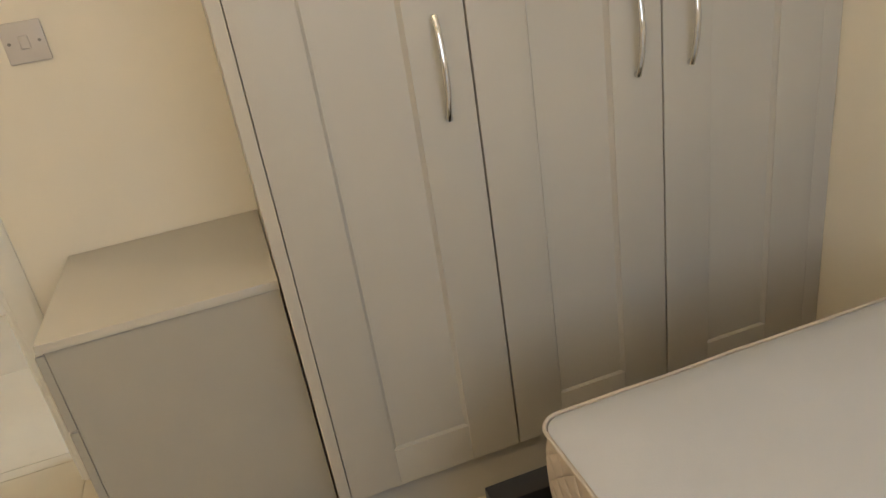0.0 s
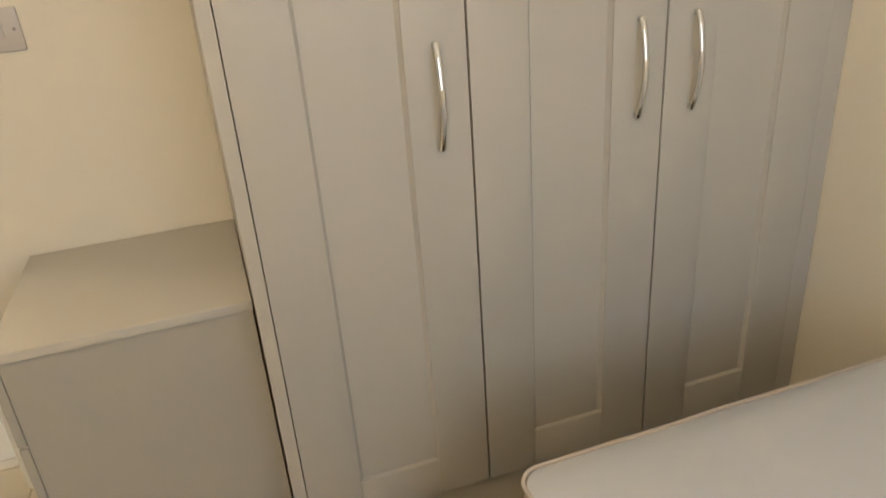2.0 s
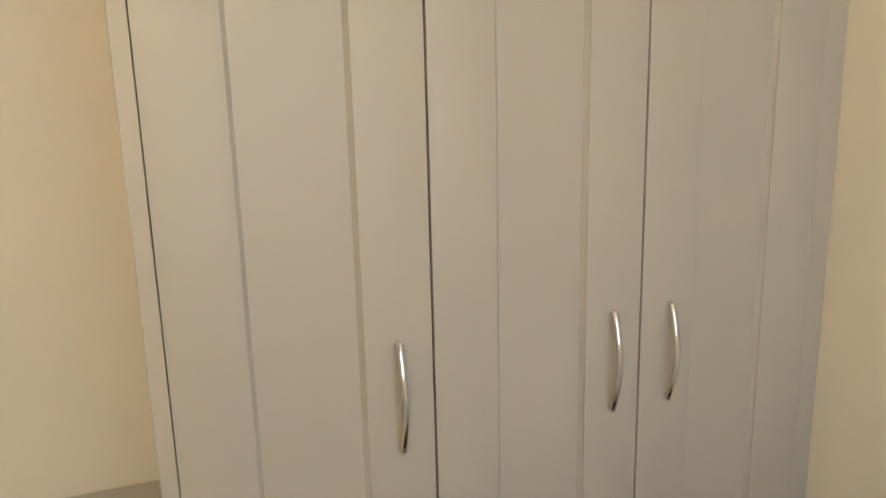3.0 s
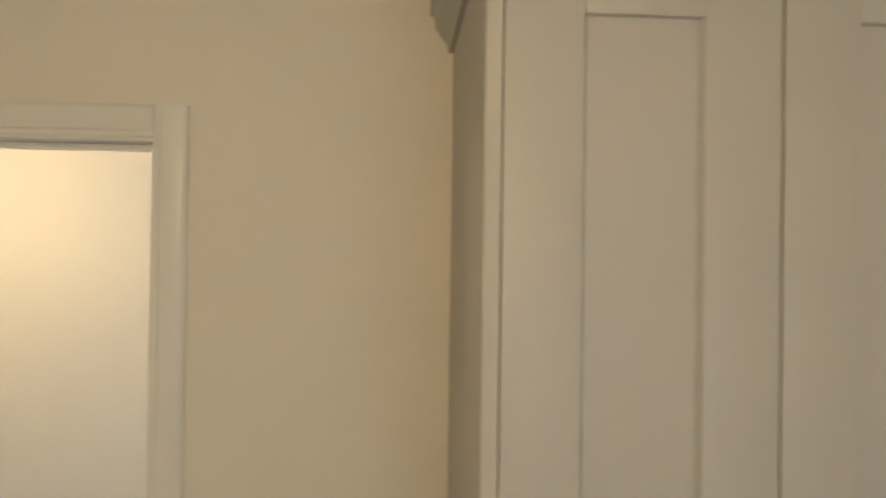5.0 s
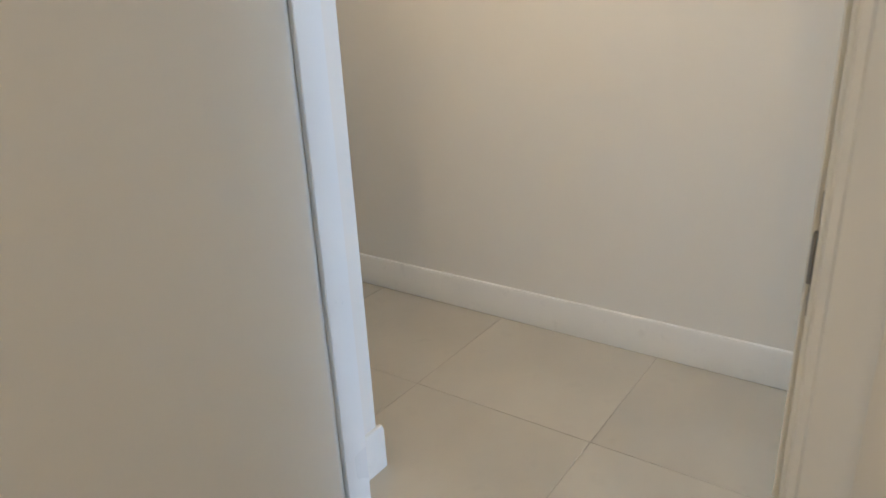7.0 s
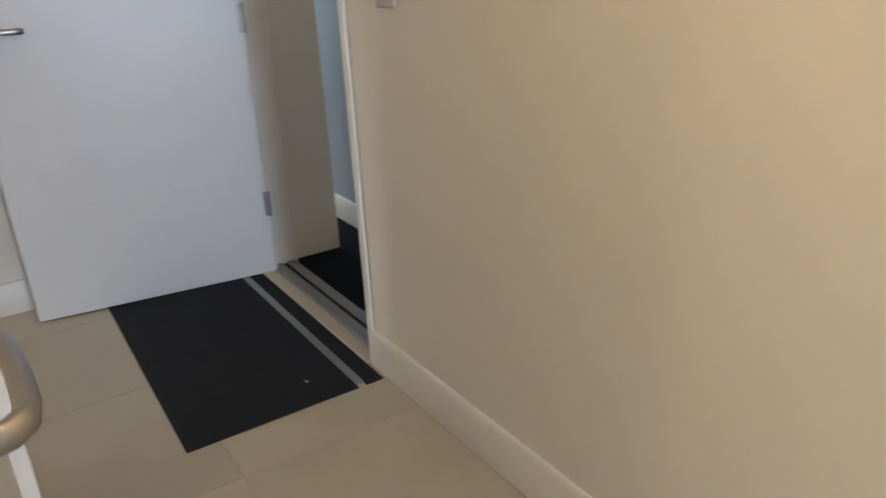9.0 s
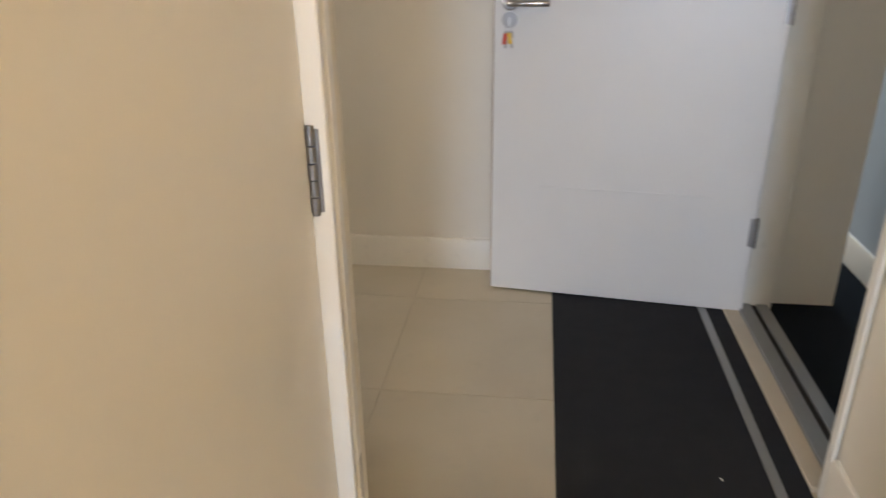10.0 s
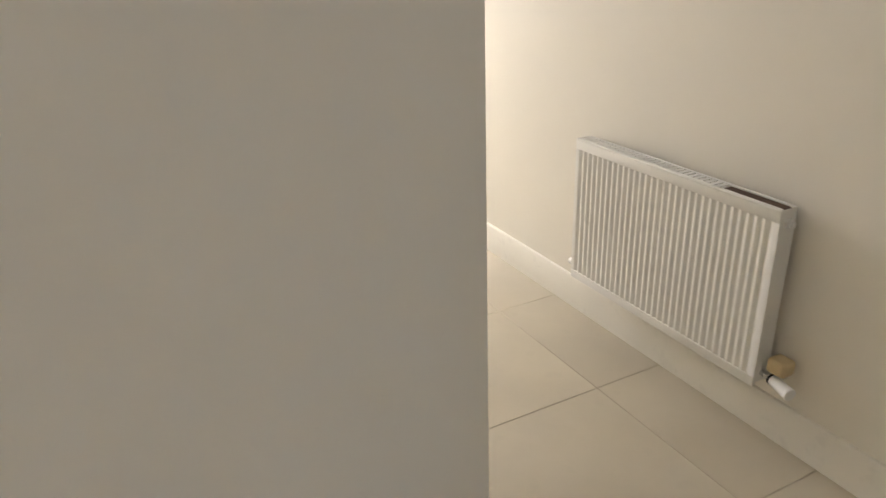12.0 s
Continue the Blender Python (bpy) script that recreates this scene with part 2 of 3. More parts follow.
def smooth(me, angle=35):
    for p in me.polygons:
        p.use_smooth = True
    me.set_sharp_from_angle(angle=radians(angle))


def solid(name, bm, mat, parent=None, label="", round_it=True):
    bmesh.ops.recalc_face_normals(bm, faces=bm.faces[:])
    me = bpy.data.meshes.new(name)
    bm.to_mesh(me)
    bm.free()
    me.materials.append(mat)
    if round_it:
        smooth(me)
    ob = new(name, me)
    if parent is not None:
        ob.parent = parent
    if label:
        tagged(ob, label)
    return ob


def part(name, bm, mat, parent, label=""):
    return solid(name, bm, mat, parent, label)


def thing(name, m, label, category, group=""):
    ob = new(name)
    ob.empty_display_size = 0.1
    ob.matrix_world = m
    return tagged(ob, label, category, group)


def structure(name, bm, mat, label, category):
    return tagged(solid(name, bm, mat), label, category, kind="structure")


# ---------------------------------------------------------------- walls, floor, ceiling
H = 2.40
LOW = -0.04


def wall(name, p, q, thick, label, mat=WALL, openings=(), z1=H):
    """A wall whose seen face runs from p to q, with its thickness to the right of that way, and openings (from, to, sill, head) along it."""
    p, q = Vector((*p, 0)), Vector((*q, 0))
    way = (q - p).normalized()
    length = (q - p).length
    side = Vector((way.y, -way.x, 0))
    m = Matrix((( way.x, side.x, 0, p.x), (way.y, side.y, 0, p.y), (0, 0, 1, 0), (0, 0, 0, 1)))
    bm = bmesh.new()
    at, y0, y1 = 0.0, min(0, thick), max(0, thick)
    for a, b, s, h in sorted(openings):
        cuboid(bm, (at, y0, LOW), (a, y1, z1))
        if s > 0:
            cuboid(bm, (a, y0, LOW), (b, y1, s))
        if h < z1:
            cuboid(bm, (a, y0, h), (b, y1, z1))
        at = b
    cuboid(bm, (at, y0, LOW), (length, y1, z1))
    bmesh.ops.transform(bm, matrix=m, verts=bm.verts[:])
    return structure(name, bm, mat, label, "wall")


DX0, DX1, DH = -0.195, 0.648, 2.028          # bedroom doorway
CE, CY = -0.375, 0.360                     # end and face of the cupboard wall in the hall
KX0, KX1 = -1.372, -0.602                    # cupboard doorway
BX = -0.55                                 # west face of the bedroom
EX0, EX1 = -3.030, -2.018                   # entrance doorway
WY, WX = 1.323, -3.240                      # north and west faces of the hall

wall("wall_bedroom_north", (BX, 0), (2.5, 0), -0.12, "cream painted plaster wall with the bedroom doorway", openings=[(DX0 - BX, DX1 - BX, 0, DH)])
wall("wall_bedroom_east", (2.5, 0.12), (2.5, -3.2), -0.1, "cream painted plaster wall beside the wardrobe")
wall("wall_bedroom_south", (2.6, -3.2), (BX - 0.1, -3.2), -0.1, "cream painted wall with the bedroom window", openings=[(0.25, 1.65, 0.9, 2.1)])
wall("wall_bedroom_west", (BX, -3.2), (BX, 0), -0.1, "cream painted plaster bedroom wall")
wall("wall_hall_north", (-3.40, WY), (6.1, WY), -0.15, "cream painted hall wall with the entrance doorway", openings=[(EX0 + 3.40, EX1 + 3.40, 0, 2.06)])
wall("wall_hall_west", (WX, -5.2), (WX, WY), -0.15, "cream painted hall wall behind the radiator")
# Unseen hall length, added to hold the east window farther off.
wall("wall_hall_south", (2.5, 0.12), (6.1, 0.12), -0.1, "cream painted wall of the added hall length, out of view")
wall("wall_hall_east", (6.0, WY), (6.0, 0.12), -0.1, "cream painted end wall of the hall with a window", openings=[(0.15, 1.05, 0.9, 2.1)])
wall("wall_cupboard", (CE, CY), (-1.50, CY), -0.1, "cream painted hall wall around the cupboard door", openings=[(CE - KX1, CE - KX0, 0, 2.02)])
wall("wall_cupboard_end", (CE, 0.12), (CE, CY - 0.1), -0.1, "short painted wall end beside the bedroom doorway")
wall("wall_corner", (-1.50, CY), (-2.165, -0.407), -0.1, "slanting painted corner wall in the hall")
wall("wall_corridor_east", (-2.165, -0.407), (-2.165, -5.2), -0.1, "cream painted wall of the side corridor")
# Unseen end wall, moved back to y = -5.2 for softer light on the radiator.
wall("wall_corridor_south", (-2.06, -5.2), (-3.40, -5.2), -0.1, "cream painted end wall of the side corridor with an assumed window", openings=[(0.24, 1.04, 0.9, 2.1)])
wall("wall_lobby_return", (-3.055, 1.475), (-3.055, 1.70), -0.20, "white painted wall return outside the entrance", mat=GLOSS)
wall("wall_lobby_north", (-5.1, 1.89), (-1.0, 1.89), -0.1, "pale blue painted lobby wall", mat=LOBBY)
wall("wall_lobby_west", (-5.0, 1.43), (-5.0, 2.28), -0.1, "pale blue painted lobby wall with an assumed window", mat=LOBBY, openings=[(0.08, 0.40, 0.9, 2.1)])
wall("wall_lobby_east", (-1.1, 2.28), (-1.1, 1.43), -0.1, "pale blue painted lobby wall", mat=LOBBY)

bm = bmesh.new()
cuboid(bm, (-5.2, -5.4, H), (6.2, 2.4, H + 0.1))
structure("ceiling", bm, CEIL, "plain white painted plaster ceiling", "ceiling")
bm = bmesh.new()
for lo, hi in (((-3.42, 0.06), (6.1, 1.44)), ((-3.42, -5.3), (-1.4, 0.06)), ((BX - 0.1, -3.3), (2.6, 0.06))):
    cuboid(bm, (*lo, -0.12), (*hi, -0.0018))
floor = structure("floor", bm, GROUT, "cream porcelain tiled floor with grey grout", "floor")
structure("lobby_floor", box((-5.1, 1.441, -0.12), (-1.0, 2.28, -0.006)), CARPET, "dark carpet of the lobby outside the entrance", "floor")


def skirting(name, p, q, h=0.130):
    """A painted skirting board along a wall, its face to the left of the way from p to q."""
    p, q = Vector((*p, 0)), Vector((*q, 0))
    way = (q - p).normalized()
    out = Vector((-way.y, way.x, 0))
    bm = bmesh.new()
    sec = [(0, 0), (0.015, 0), (0.015, h - 0.012), (0.009, h - 0.002), (0.004, h), (0, h)]
    sweep_box(bm, sec, out, (0, 0, 1), p, way, (q - p).length)
    return structure(name, bm, SKIRT, "white painted wooden skirting board", "skirting board")


skirting("baseboard_hall_north", (6.0, WY), (EX1 + 0.0145, WY))
skirting("baseboard_hall_west", (WX, WY), (WX, -5.2))
skirting("baseboard_bedroom_east", (2.5, -3.2), (2.5, -0.62))
skirting("baseboard_bedroom_north", (0.800, 0), (DX1 + 0.072, 0), 0.125)
skirting("baseboard_cupboard_east", (KX1 + 0.060, CY), (CE - 0.0005, CY))
skirting("baseboard_cupboard_end", (CE, CY + 0.0148), (CE, 0.121))
skirting("baseboard_hall_south", (CE + 0.015, 0.12), (DX0 - 0.072, 0.12))
skirting("baseboard_cupboard_west", (-1.50, CY), (KX0 - 0.060, CY))
skirting("baseboard_corner", (-2.165, -0.407), (-1.50, CY))
skirting("baseboard_corridor", (-2.165, -5.2), (-2.165, -0.407))
skirting("baseboard_bedroom_south", (BX, -3.2), (2.5, -3.2))
skirting("baseboard_bedroom_west", (BX, 0), (BX, -3.2))
skirting("baseboard_bedroom_door", (DX0 - 0.075, 0), (BX, 0))
skirting("baseboard_lobby", (-1.1, 1.89), (-5.0, 1.89), 0.12)


def architrave(name, x0, x1, head, y, out, width=0.07):
    """A stepped timber surround on one face of a doorway; out: -1 or 1 along y."""
    bm = bmesh.new()
    sec = [(0, 0), (0, 0.010), (0.004, 0.013), (0.012, 0.013), (0.016, 0.017), (width - 0.014, 0.018), (width - 0.004, 0.014), (width, 0.010), (width, 0)]
    sweep_box(bm, sec, (-1, 0, 0), (0, out, 0), (x0, y, 0), (0, 0, 1), head + width)
    sweep_box(bm, sec, (1, 0, 0), (0, out, 0), (x1, y, 0), (0, 0, 1), head + width)
    sweep_box(bm, sec, (0, 0, 1), (0, out * 0.985, 0), (x0, y, head), (1, 0, 0), x1 - x0)
    return structure(name, bm, GLOSS, "white gloss painted moulded door architrave", "architrave")


def lining(name, x0, x1, head, y0, y1, stop_y0, stop_y1, label):
    """Door lining boards with a planted stop."""
    bm = bmesh.new()
    t = 0.006
    cuboid(bm, (x0 - 0.001, y0, -0.002), (x0 + t, y1, head), 0.001)
    cuboid(bm, (x1 - t, y0, -0.002), (x1 + 0.001, y1, head), 0.001)
    cuboid(bm, (x0 + t, y0, head - t), (x1 - t, y1, head + 0.001), 0.001)
    s = 0.013
    cuboid(bm, (x0 + t, stop_y0, -0.002), (x0 + t + s, stop_y1, head - t), 0.002)
    cuboid(bm, (x1 - t - s, stop_y0, -0.002), (x1 - t, stop_y1, head - t), 0.002)
    cuboid(bm, (x0 + t + s, stop_y0, head - t - s), (x1 - t - s, stop_y1, head - t), 0.002)
    return structure(name, bm, GLOSS, label, "door lining")


architrave("trim_bedroom_door", DX0, DX1, DH, 0.0, -1)
lining("trim_bedroom_lining", DX0, DX1, DH, -0.004, 0.124, 0.044, 0.075, "white painted door lining with a stop")
architrave("trim_cupboard_door", KX0 - 0.012, KX1 + 0.012, 2.03, CY, 1, 0.046)
bm = bmesh.new()
for a, b in ((KX0 - 0.012, KX0 + 0.002), (KX1 - 0.002, KX1 + 0.012)):
    cuboid(bm, (a, CY - 0.099, -0.002), (b, CY + 0.018, 2.03), 0.002)
cuboid(bm, (KX0, CY - 0.099, 0.0), (KX0 + 0.012, CY - 0.052, 2.018))
cuboid(bm, (KX1 - 0.012, CY - 0.099, 0.0), (KX1, CY - 0.052, 2.018))
cuboid(bm, (KX0, CY - 0.1, 2.018), (KX1, CY + 0.012, 2.03), 0.002)
structure("trim_cupboard_frame", bm, GLOSS, "white gloss painted cupboard door frame", "door frame")
bm = bmesh.new()
for a, b in ((EX0 - 0.002, EX0 + 0.035), (EX1 - 0.022, EX1 + 0.002)):
    cuboid(bm, (a, WY - 0.006, -0.01), (b, WY + 0.146, 2.06), 0.003)
cuboid(bm, (EX0 + 0.035, WY - 0.006, 2.02), (EX1 - 0.022, WY + 0.146, 2.062), 0.003)
cuboid(bm, (EX1 - 0.018, WY - 0.014, -0.002), (EX1 + 0.014, WY - 0.0065, 2.10), 0.002)
structure("trim_entrance_frame", bm, GLOSS, "white painted entrance door frame", "door frame")

# ---------------------------------------------------------------- openings' windows


def window(name, m, width, height, label):
    """A two-light casement; local x along the wall, z up from the sill, glass in the plane y = 0."""
    w = tagged(new(name), label, "window", kind="structure")
    w.matrix_world = m
    bm = bmesh.new()
    f = 0.06
    for a, b in (((0, -0.03, 0), (f, 0.03, height)), ((width - f, -0.03, 0), (width, 0.03, height)), ((f, -0.03, 0), (width - f, 0.03, f)),
                 ((f, -0.03, height - f), (width - f, 0.03, height)), ((width / 2 - f / 2, -0.03, f), (width / 2 + f / 2, 0.03, height - f))):
        cuboid(bm, a, b, 0.004)
    part("window_frame", bm, UPVC, w)
    for a, b in ((f, width / 2 - f / 2), (width / 2 + f / 2, width - f)):
        pane = part("pane", box((a, -0.003, f), (b, 0.003, height - f)), GLASS, w)
        pane.visible_shadow = False
    return w


window("window_1", pose(0.95, -3.25, 0.9), 1.4, 1.2, "white framed bedroom window in daylight")
window("window_2", pose(6.05, 0.273, 0.9, 0, 0, 90), 0.9, 1.2, "white framed hall window in daylight")
window("window_4", pose(-3.10, -5.25, 0.9), 0.8, 1.2, "assumed white framed corridor window, out of view")
# Assumed lobby window, unseen; it gives the lobby fill an opening.
window("window_3", pose(-5.05, 1.51, 0.9, 0, 0, 90), 0.32, 1.2, "assumed white framed lobby window, out of view")

# ---------------------------------------------------------------- shared fittings


def lever_set(parent, at, out, along, mat=STEEL, reach=1.0, length=1.0):
    """A lever handle on a round rose: out from the door face, the bar along it."""
    at, out, along = Vector(at), Vector(out), Vector(along)
    far, lever = out * reach, along * length
    bm = bmesh.new()
    rod(bm, at, at + out * 0.008, 0.026, 28)
    rod(bm, at + out * 0.008, at + out * 0.011, 0.026, 28, 0.022)
    rose = part("rose", bm, mat, parent)
    bm = bmesh.new()
    bend = [at + out * 0.008, at + far * 0.030, at + far * 0.044 + lever * 0.004, at + far * 0.052 + lever * 0.014, at + far * 0.054 + lever * 0.03,
            at + far * 0.053 + lever * 0.07, at + far * 0.050 + lever * 0.105, at + far * 0.046 + lever * 0.122, at + far * 0.041 + lever * 0.130]
    tube(bm, bend, 0.0085, 0.0105, 14)
    part("lever", bm, mat, parent, "brushed steel lever")
    return rose


def butt_hinge(parent, x, y, z0, z1, side, toward):
    """Two leaves and a knuckled barrel at (x, y); side: the leaf's way along x, toward: the barrel's way along y."""
    bm = bmesh.new()
    n = 5
    step = (z1 - z0) / n
    for k in range(n):
        rod(bm, (x, y, z0 + k * step + 0.0008), (x, y, z0 + (k + 1) * step - 0.0008), 0.0062 if k % 2 else 0.0066, 14)
    for z in (z0, z1):
        rod(bm, (x, y, z - 0.003), (x, y, z + 0.003), 0.0052, 12)
    barrel = part("hinge", bm, HINGE, parent, "dull steel butt hinge")
    bm = bmesh.new()
    cuboid(bm, (min(x, x + side * 0.020), y - toward * 0.0035 - 0.001, z0), (max(x, x + side * 0.020), y - toward * 0.0035 + 0.001, z1), 0.0004)
    part("hinge_leaf", bm, HINGE, barrel)
    return barrel


def switch_plate(m, label, name="light_switch"):
    """A square moulded wall plate with a rocker and two screws; local x across, z up, y out of the wall is minus."""
    s = thing(name, m, label, "light switch")
    bm = bmesh.new()
    cuboid(bm, (-0.0425, -0.009, -0.0425), (0.0425, 0, 0.0425), 0.004, segs=2)
    part("plate", bm, PLASTIC, s)
    part("rocker", box((-0.010, -0.012, -0.014), (0.010, -0.008, 0.014), 0.0015), PLASTIC, s)
    for x in (-0.030, 0.030):
        bm = bmesh.new()
        rod(bm, (x, -0.0105, 0), (x, -0.007, 0), 0.0035, 14)
        part("screw", bm, HINGE, s, "small dark screw")
    return s


def pendant_bulb(m, drop, label):
    """A bare lit bulb on a short flex and ceiling rose; local origin at the ceiling."""
    s = thing("pendant_bulb", m, label, "ceiling lamp")
    bm = bmesh.new()
    rod(bm, (0, 0, -0.002), (0, 0, -0.022), 0.045, 28, 0.028)
    part("ceiling_rose", bm, WHITEPL, s)
    bm = bmesh.new()
    rod(bm, (0, 0, -0.02), (0, 0, -drop + 0.10), 0.0035, 8)
    part("flex", bm, WHITEPL, s)
    bm = bmesh.new()
    rod(bm, (0, 0, -drop + 0.11), (0, 0, -drop + 0.055), 0.016, 20, 0.020)
    part("lamp_holder", bm, WHITEPL, s)
    bm = bmesh.new()
    prof = [(0.013, 0.058), (0.014, 0.045), (0.020, 0.030), (0.028, 0.014), (0.030, 0.0), (0.027, -0.014), (0.019, -0.025), (0.008, -0.030)]
    rings = [[bm.verts.new((r * math.cos(2 * math.pi * k / 20), r * math.sin(2 * math.pi * k / 20), z - drop)) for k in range(20)] for r, z in prof]
    for a, b in zip(rings, rings[1:]):
        for k in range(20):
            bm.faces.new((a[k], a[(k + 1) % 20], b[(k + 1) % 20], b[k]))
    bm.faces.new(rings[0])
    bm.faces.new(rings[-1][::-1])
    bulb = part("bulb", bm, BULB, s, "lit frosted bulb")
    bulb.visible_shadow = False
    return s


# ---------------------------------------------------------------- bedroom: wardrobe
WX0, WX1, WF = 1.275, 2.5, -0.590          # wardrobe: left side, right wall, door face
DOORS = [(1.3005, 1.6835), (1.6875, 2.0665), (2.0705, 2.4480)]
DZ0, DZ1 = 0.140, 2.205


def shaker_door(parent, x0, x1, handle_x):
    """A framed door: stiles, rails and a sunk panel, each with softened edges."""
    y0, y1 = WF, WF + 0.024
    stile, rail, top = 0.108, 0.092, 0.085
    d = part("door", box((x0 + stile - 0.006, y0 + 0.011, DZ0 + rail - 0.006), (x1 - stile + 0.006, y1 - 0.001, DZ1 - top + 0.006)), WARD, parent, "light grey framed wardrobe door")
    for a, b in ((x0, x0 + stile), (x1 - stile, x1)):
        part("stile", box((a, y0, DZ0), (b, y1, DZ1), 0.0012, 2), WARD, d)
    for a, b in ((DZ0, DZ0 + rail), (DZ1 - top, DZ1)):
        part("rail", box((x0 + stile + 0.0003, y0 + 0.0003, a), (x1 - stile - 0.0003, y1, b), 0.0009, 2), WARD, d)
    bm = bmesh.new()
    w, v, a, b = 0.008, 0.0015, x0 + stile - 0.001, x1 - stile + 0.001
    c, e = DZ0 + rail - 0.001, DZ1 - top + 0.001
    outer = [bm.verts.new(p) for p in ((a, y0 + 0.0025, c), (b, y0 + 0.0025, c), (b, y0 + 0.0025, e), (a, y0 + 0.0025, e))]
    inner = [bm.verts.new(p) for p in ((a + w, y0 + 0.0112, c + v), (b - w, y0 + 0.0112, c + v), (b - w, y0 + 0.0112, e - v), (a + w, y0 + 0.0112, e - v))]
    rear = [bm.verts.new((q.co.x, y0 + 0.0112, q.co.z)) for q in outer]
    for k in range(4):
        n = (k + 1) % 4
        bm.faces.new((outer[k], outer[n], inner[n], inner[k]))
        bm.faces.new((outer[n], outer[k], rear[k], rear[n]))
        bm.faces.new((inner[k], inner[n], rear[n], rear[k]))
    part("panel_bead", bm, WARD, d)
    part("edge_lipping", box((x0 + 0.001, y1 - 0.0005, DZ0 + 0.001), (x1 - 0.001, y1 + 0.002, DZ1 - 0.001)), EDGING, d)
    bm = bmesh.new()
    z0, z1 = 0.893, 1.072
    pts = []
    for k in range(17):
        u = k / 16
        pts.append((handle_x, y0 - 0.006 - 0.019 * math.sin(math.pi * u) ** 0.8, z0 + (z1 - z0) * u))
    tube(bm, pts, 0.0062, 0.0042, 12, up=(0, 1, 0))
    for z in (z0 + 0.004, z1 - 0.004):
        rod(bm, (handle_x, y0 + 0.001, z), (handle_x, y0 - 0.010, z), 0.0062, 14)
    part("handle", bm, CHROME, d, "bowed chrome handle")
    return d


wardrobe = thing("wardrobe", pose(0, 0, 0), "fitted light grey three-door wardrobe with chrome bow handles", "wardrobe")
part("side_panel", box((WX0, WF + 0.002, 0.0), (WX0 + 0.024, -0.002, 2.24), 0.0012), WARDBODY, wardrobe)
part("side_panel", box((2.452, WF + 0.028, 0.0), (2.476, -0.002, 2.24), 0.0012), WARD, wardrobe)
part("filler_strip", box((2.4515, WF + 0.004, 0.0), (2.4985, WF + 0.0275, 2.24), 0.0012), WARD, wardrobe)
part("plinth", box((WX0 + 0.025, WF + 0.030, 0.0), (2.451, WF + 0.048, DZ0 - 0.004), 0.0012), WARD, wardrobe)
part("back_panel", box((WX0 + 0.025, -0.016, 0.02), (2.451, -0.004, 2.19)), WARDBODY, wardrobe)
part("bottom_board", box((WX0 + 0.025, WF + 0.028, DZ0), (2.451, -0.018, DZ0 + 0.018)), WARDBODY, wardrobe)
part("top_board", box((WX0 + 0.025, WF + 0.028, 2.195), (2.451, -0.018, 2.239)), WARD, wardrobe)
# Partitions coloured near-black to paint in the shade of the door gaps.
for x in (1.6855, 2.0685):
    part("gap_shade_partition", box((x - 0.008, WF + 0.028, DZ0 + 0.02), (x + 0.008, -0.018, 2.194)), DARK, wardrobe)
bm = bmesh.new()
sec = [(0, 0), (0.010, 0.0), (0.014, 0.018), (0.024, 0.028), (0.040, 0.050), (0.044, 0.075), (0.052, 0.080), (0.052, 0.098), (0, 0.098)]
sweep_box(bm, sec, (-1, 0, 0), (0, 0, 1), (WX0, WF - 0.05, 2.228), (0, 1, 0), 0.048 - WF)
sweep_box(bm, sec, (0, -1, 0), (0, 0, 1), (WX0 - 0.05, WF, 2.228), (1, 0, 0), 2.498 - WX0 + 0.05)
part("cornice", bm, WARD, wardrobe, "moulded grey cornice")
for (a, b), hx in zip(DOORS, (1.628, 2.011, 2.129)):
    shaker_door(wardrobe, a, b, hx)

# ---------------------------------------------------------------- bedroom: chest of drawers
chest = thing("chest_of_drawers", pose(0, 0, 0), "grey laminate three-drawer chest standing beside the wardrobe", "chest of drawers")
CX0, CX1, CY0, CY1, CH = 0.832, 1.271, -0.455, -0.006, 0.622
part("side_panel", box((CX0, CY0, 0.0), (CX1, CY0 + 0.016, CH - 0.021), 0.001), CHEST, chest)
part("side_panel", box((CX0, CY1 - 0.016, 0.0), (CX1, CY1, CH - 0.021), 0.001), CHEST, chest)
part("back_panel", box((CX1 - 0.004, CY0 + 0.017, 0.02), (CX1, CY1 - 0.017, CH - 0.022)), CHEST, chest)
part("plinth", box((CX0 + 0.03, CY0 + 0.017, 0.0), (CX0 + 0.046, CY1 - 0.017, 0.08)), CHEST, chest)
# Near-black board: shade under the drawers put into its colour.
part("gap_shade_inner_board", box((CX0 + 0.002, CY0 + 0.017, 0.081), (CX1 - 0.006, CY1 - 0.017, 0.10)), DARK, chest)
part("top", box((0.820, CY0 - 0.006, CH - 0.020), (CX1 + 0.002, CY1 + 0.003, CH), 0.003, 2), CHESTPALE, chest, "top in a lighter tone of the chest's grey")
for a, b in ((0.420, 0.594), (0.246, 0.415), (0.086, 0.241)):
    dr = part("drawer", box((0.813, CY0 + 0.003, a), (0.830, CY1 - 0.003, b), 0.0015), CHEST, chest)
    # Box coloured near-black, so shade between the fronts is painted in.
    part("gap_shade_drawer_box", box((CX0 + 0.004, CY0 + 0.02, a + 0.02), (CX1 - 0.02, CY1 - 0.02, b - 0.03)), DARK, dr)
    part("finger_lip", box((0.8145, CY0 + 0.006, b + 0.0006), (0.829, CY1 - 0.006, b + 0.0030)), CHESTPALE, dr)

# ---------------------------------------------------------------- bedroom: bed and mattress
bed = thing("bed_frame", pose(0, 0, 0), "black-brown wooden single bed frame along the wall", "bed")
BX0, BX1, BY0, BY1 = 1.498, 2.484, -0.916, -2.93
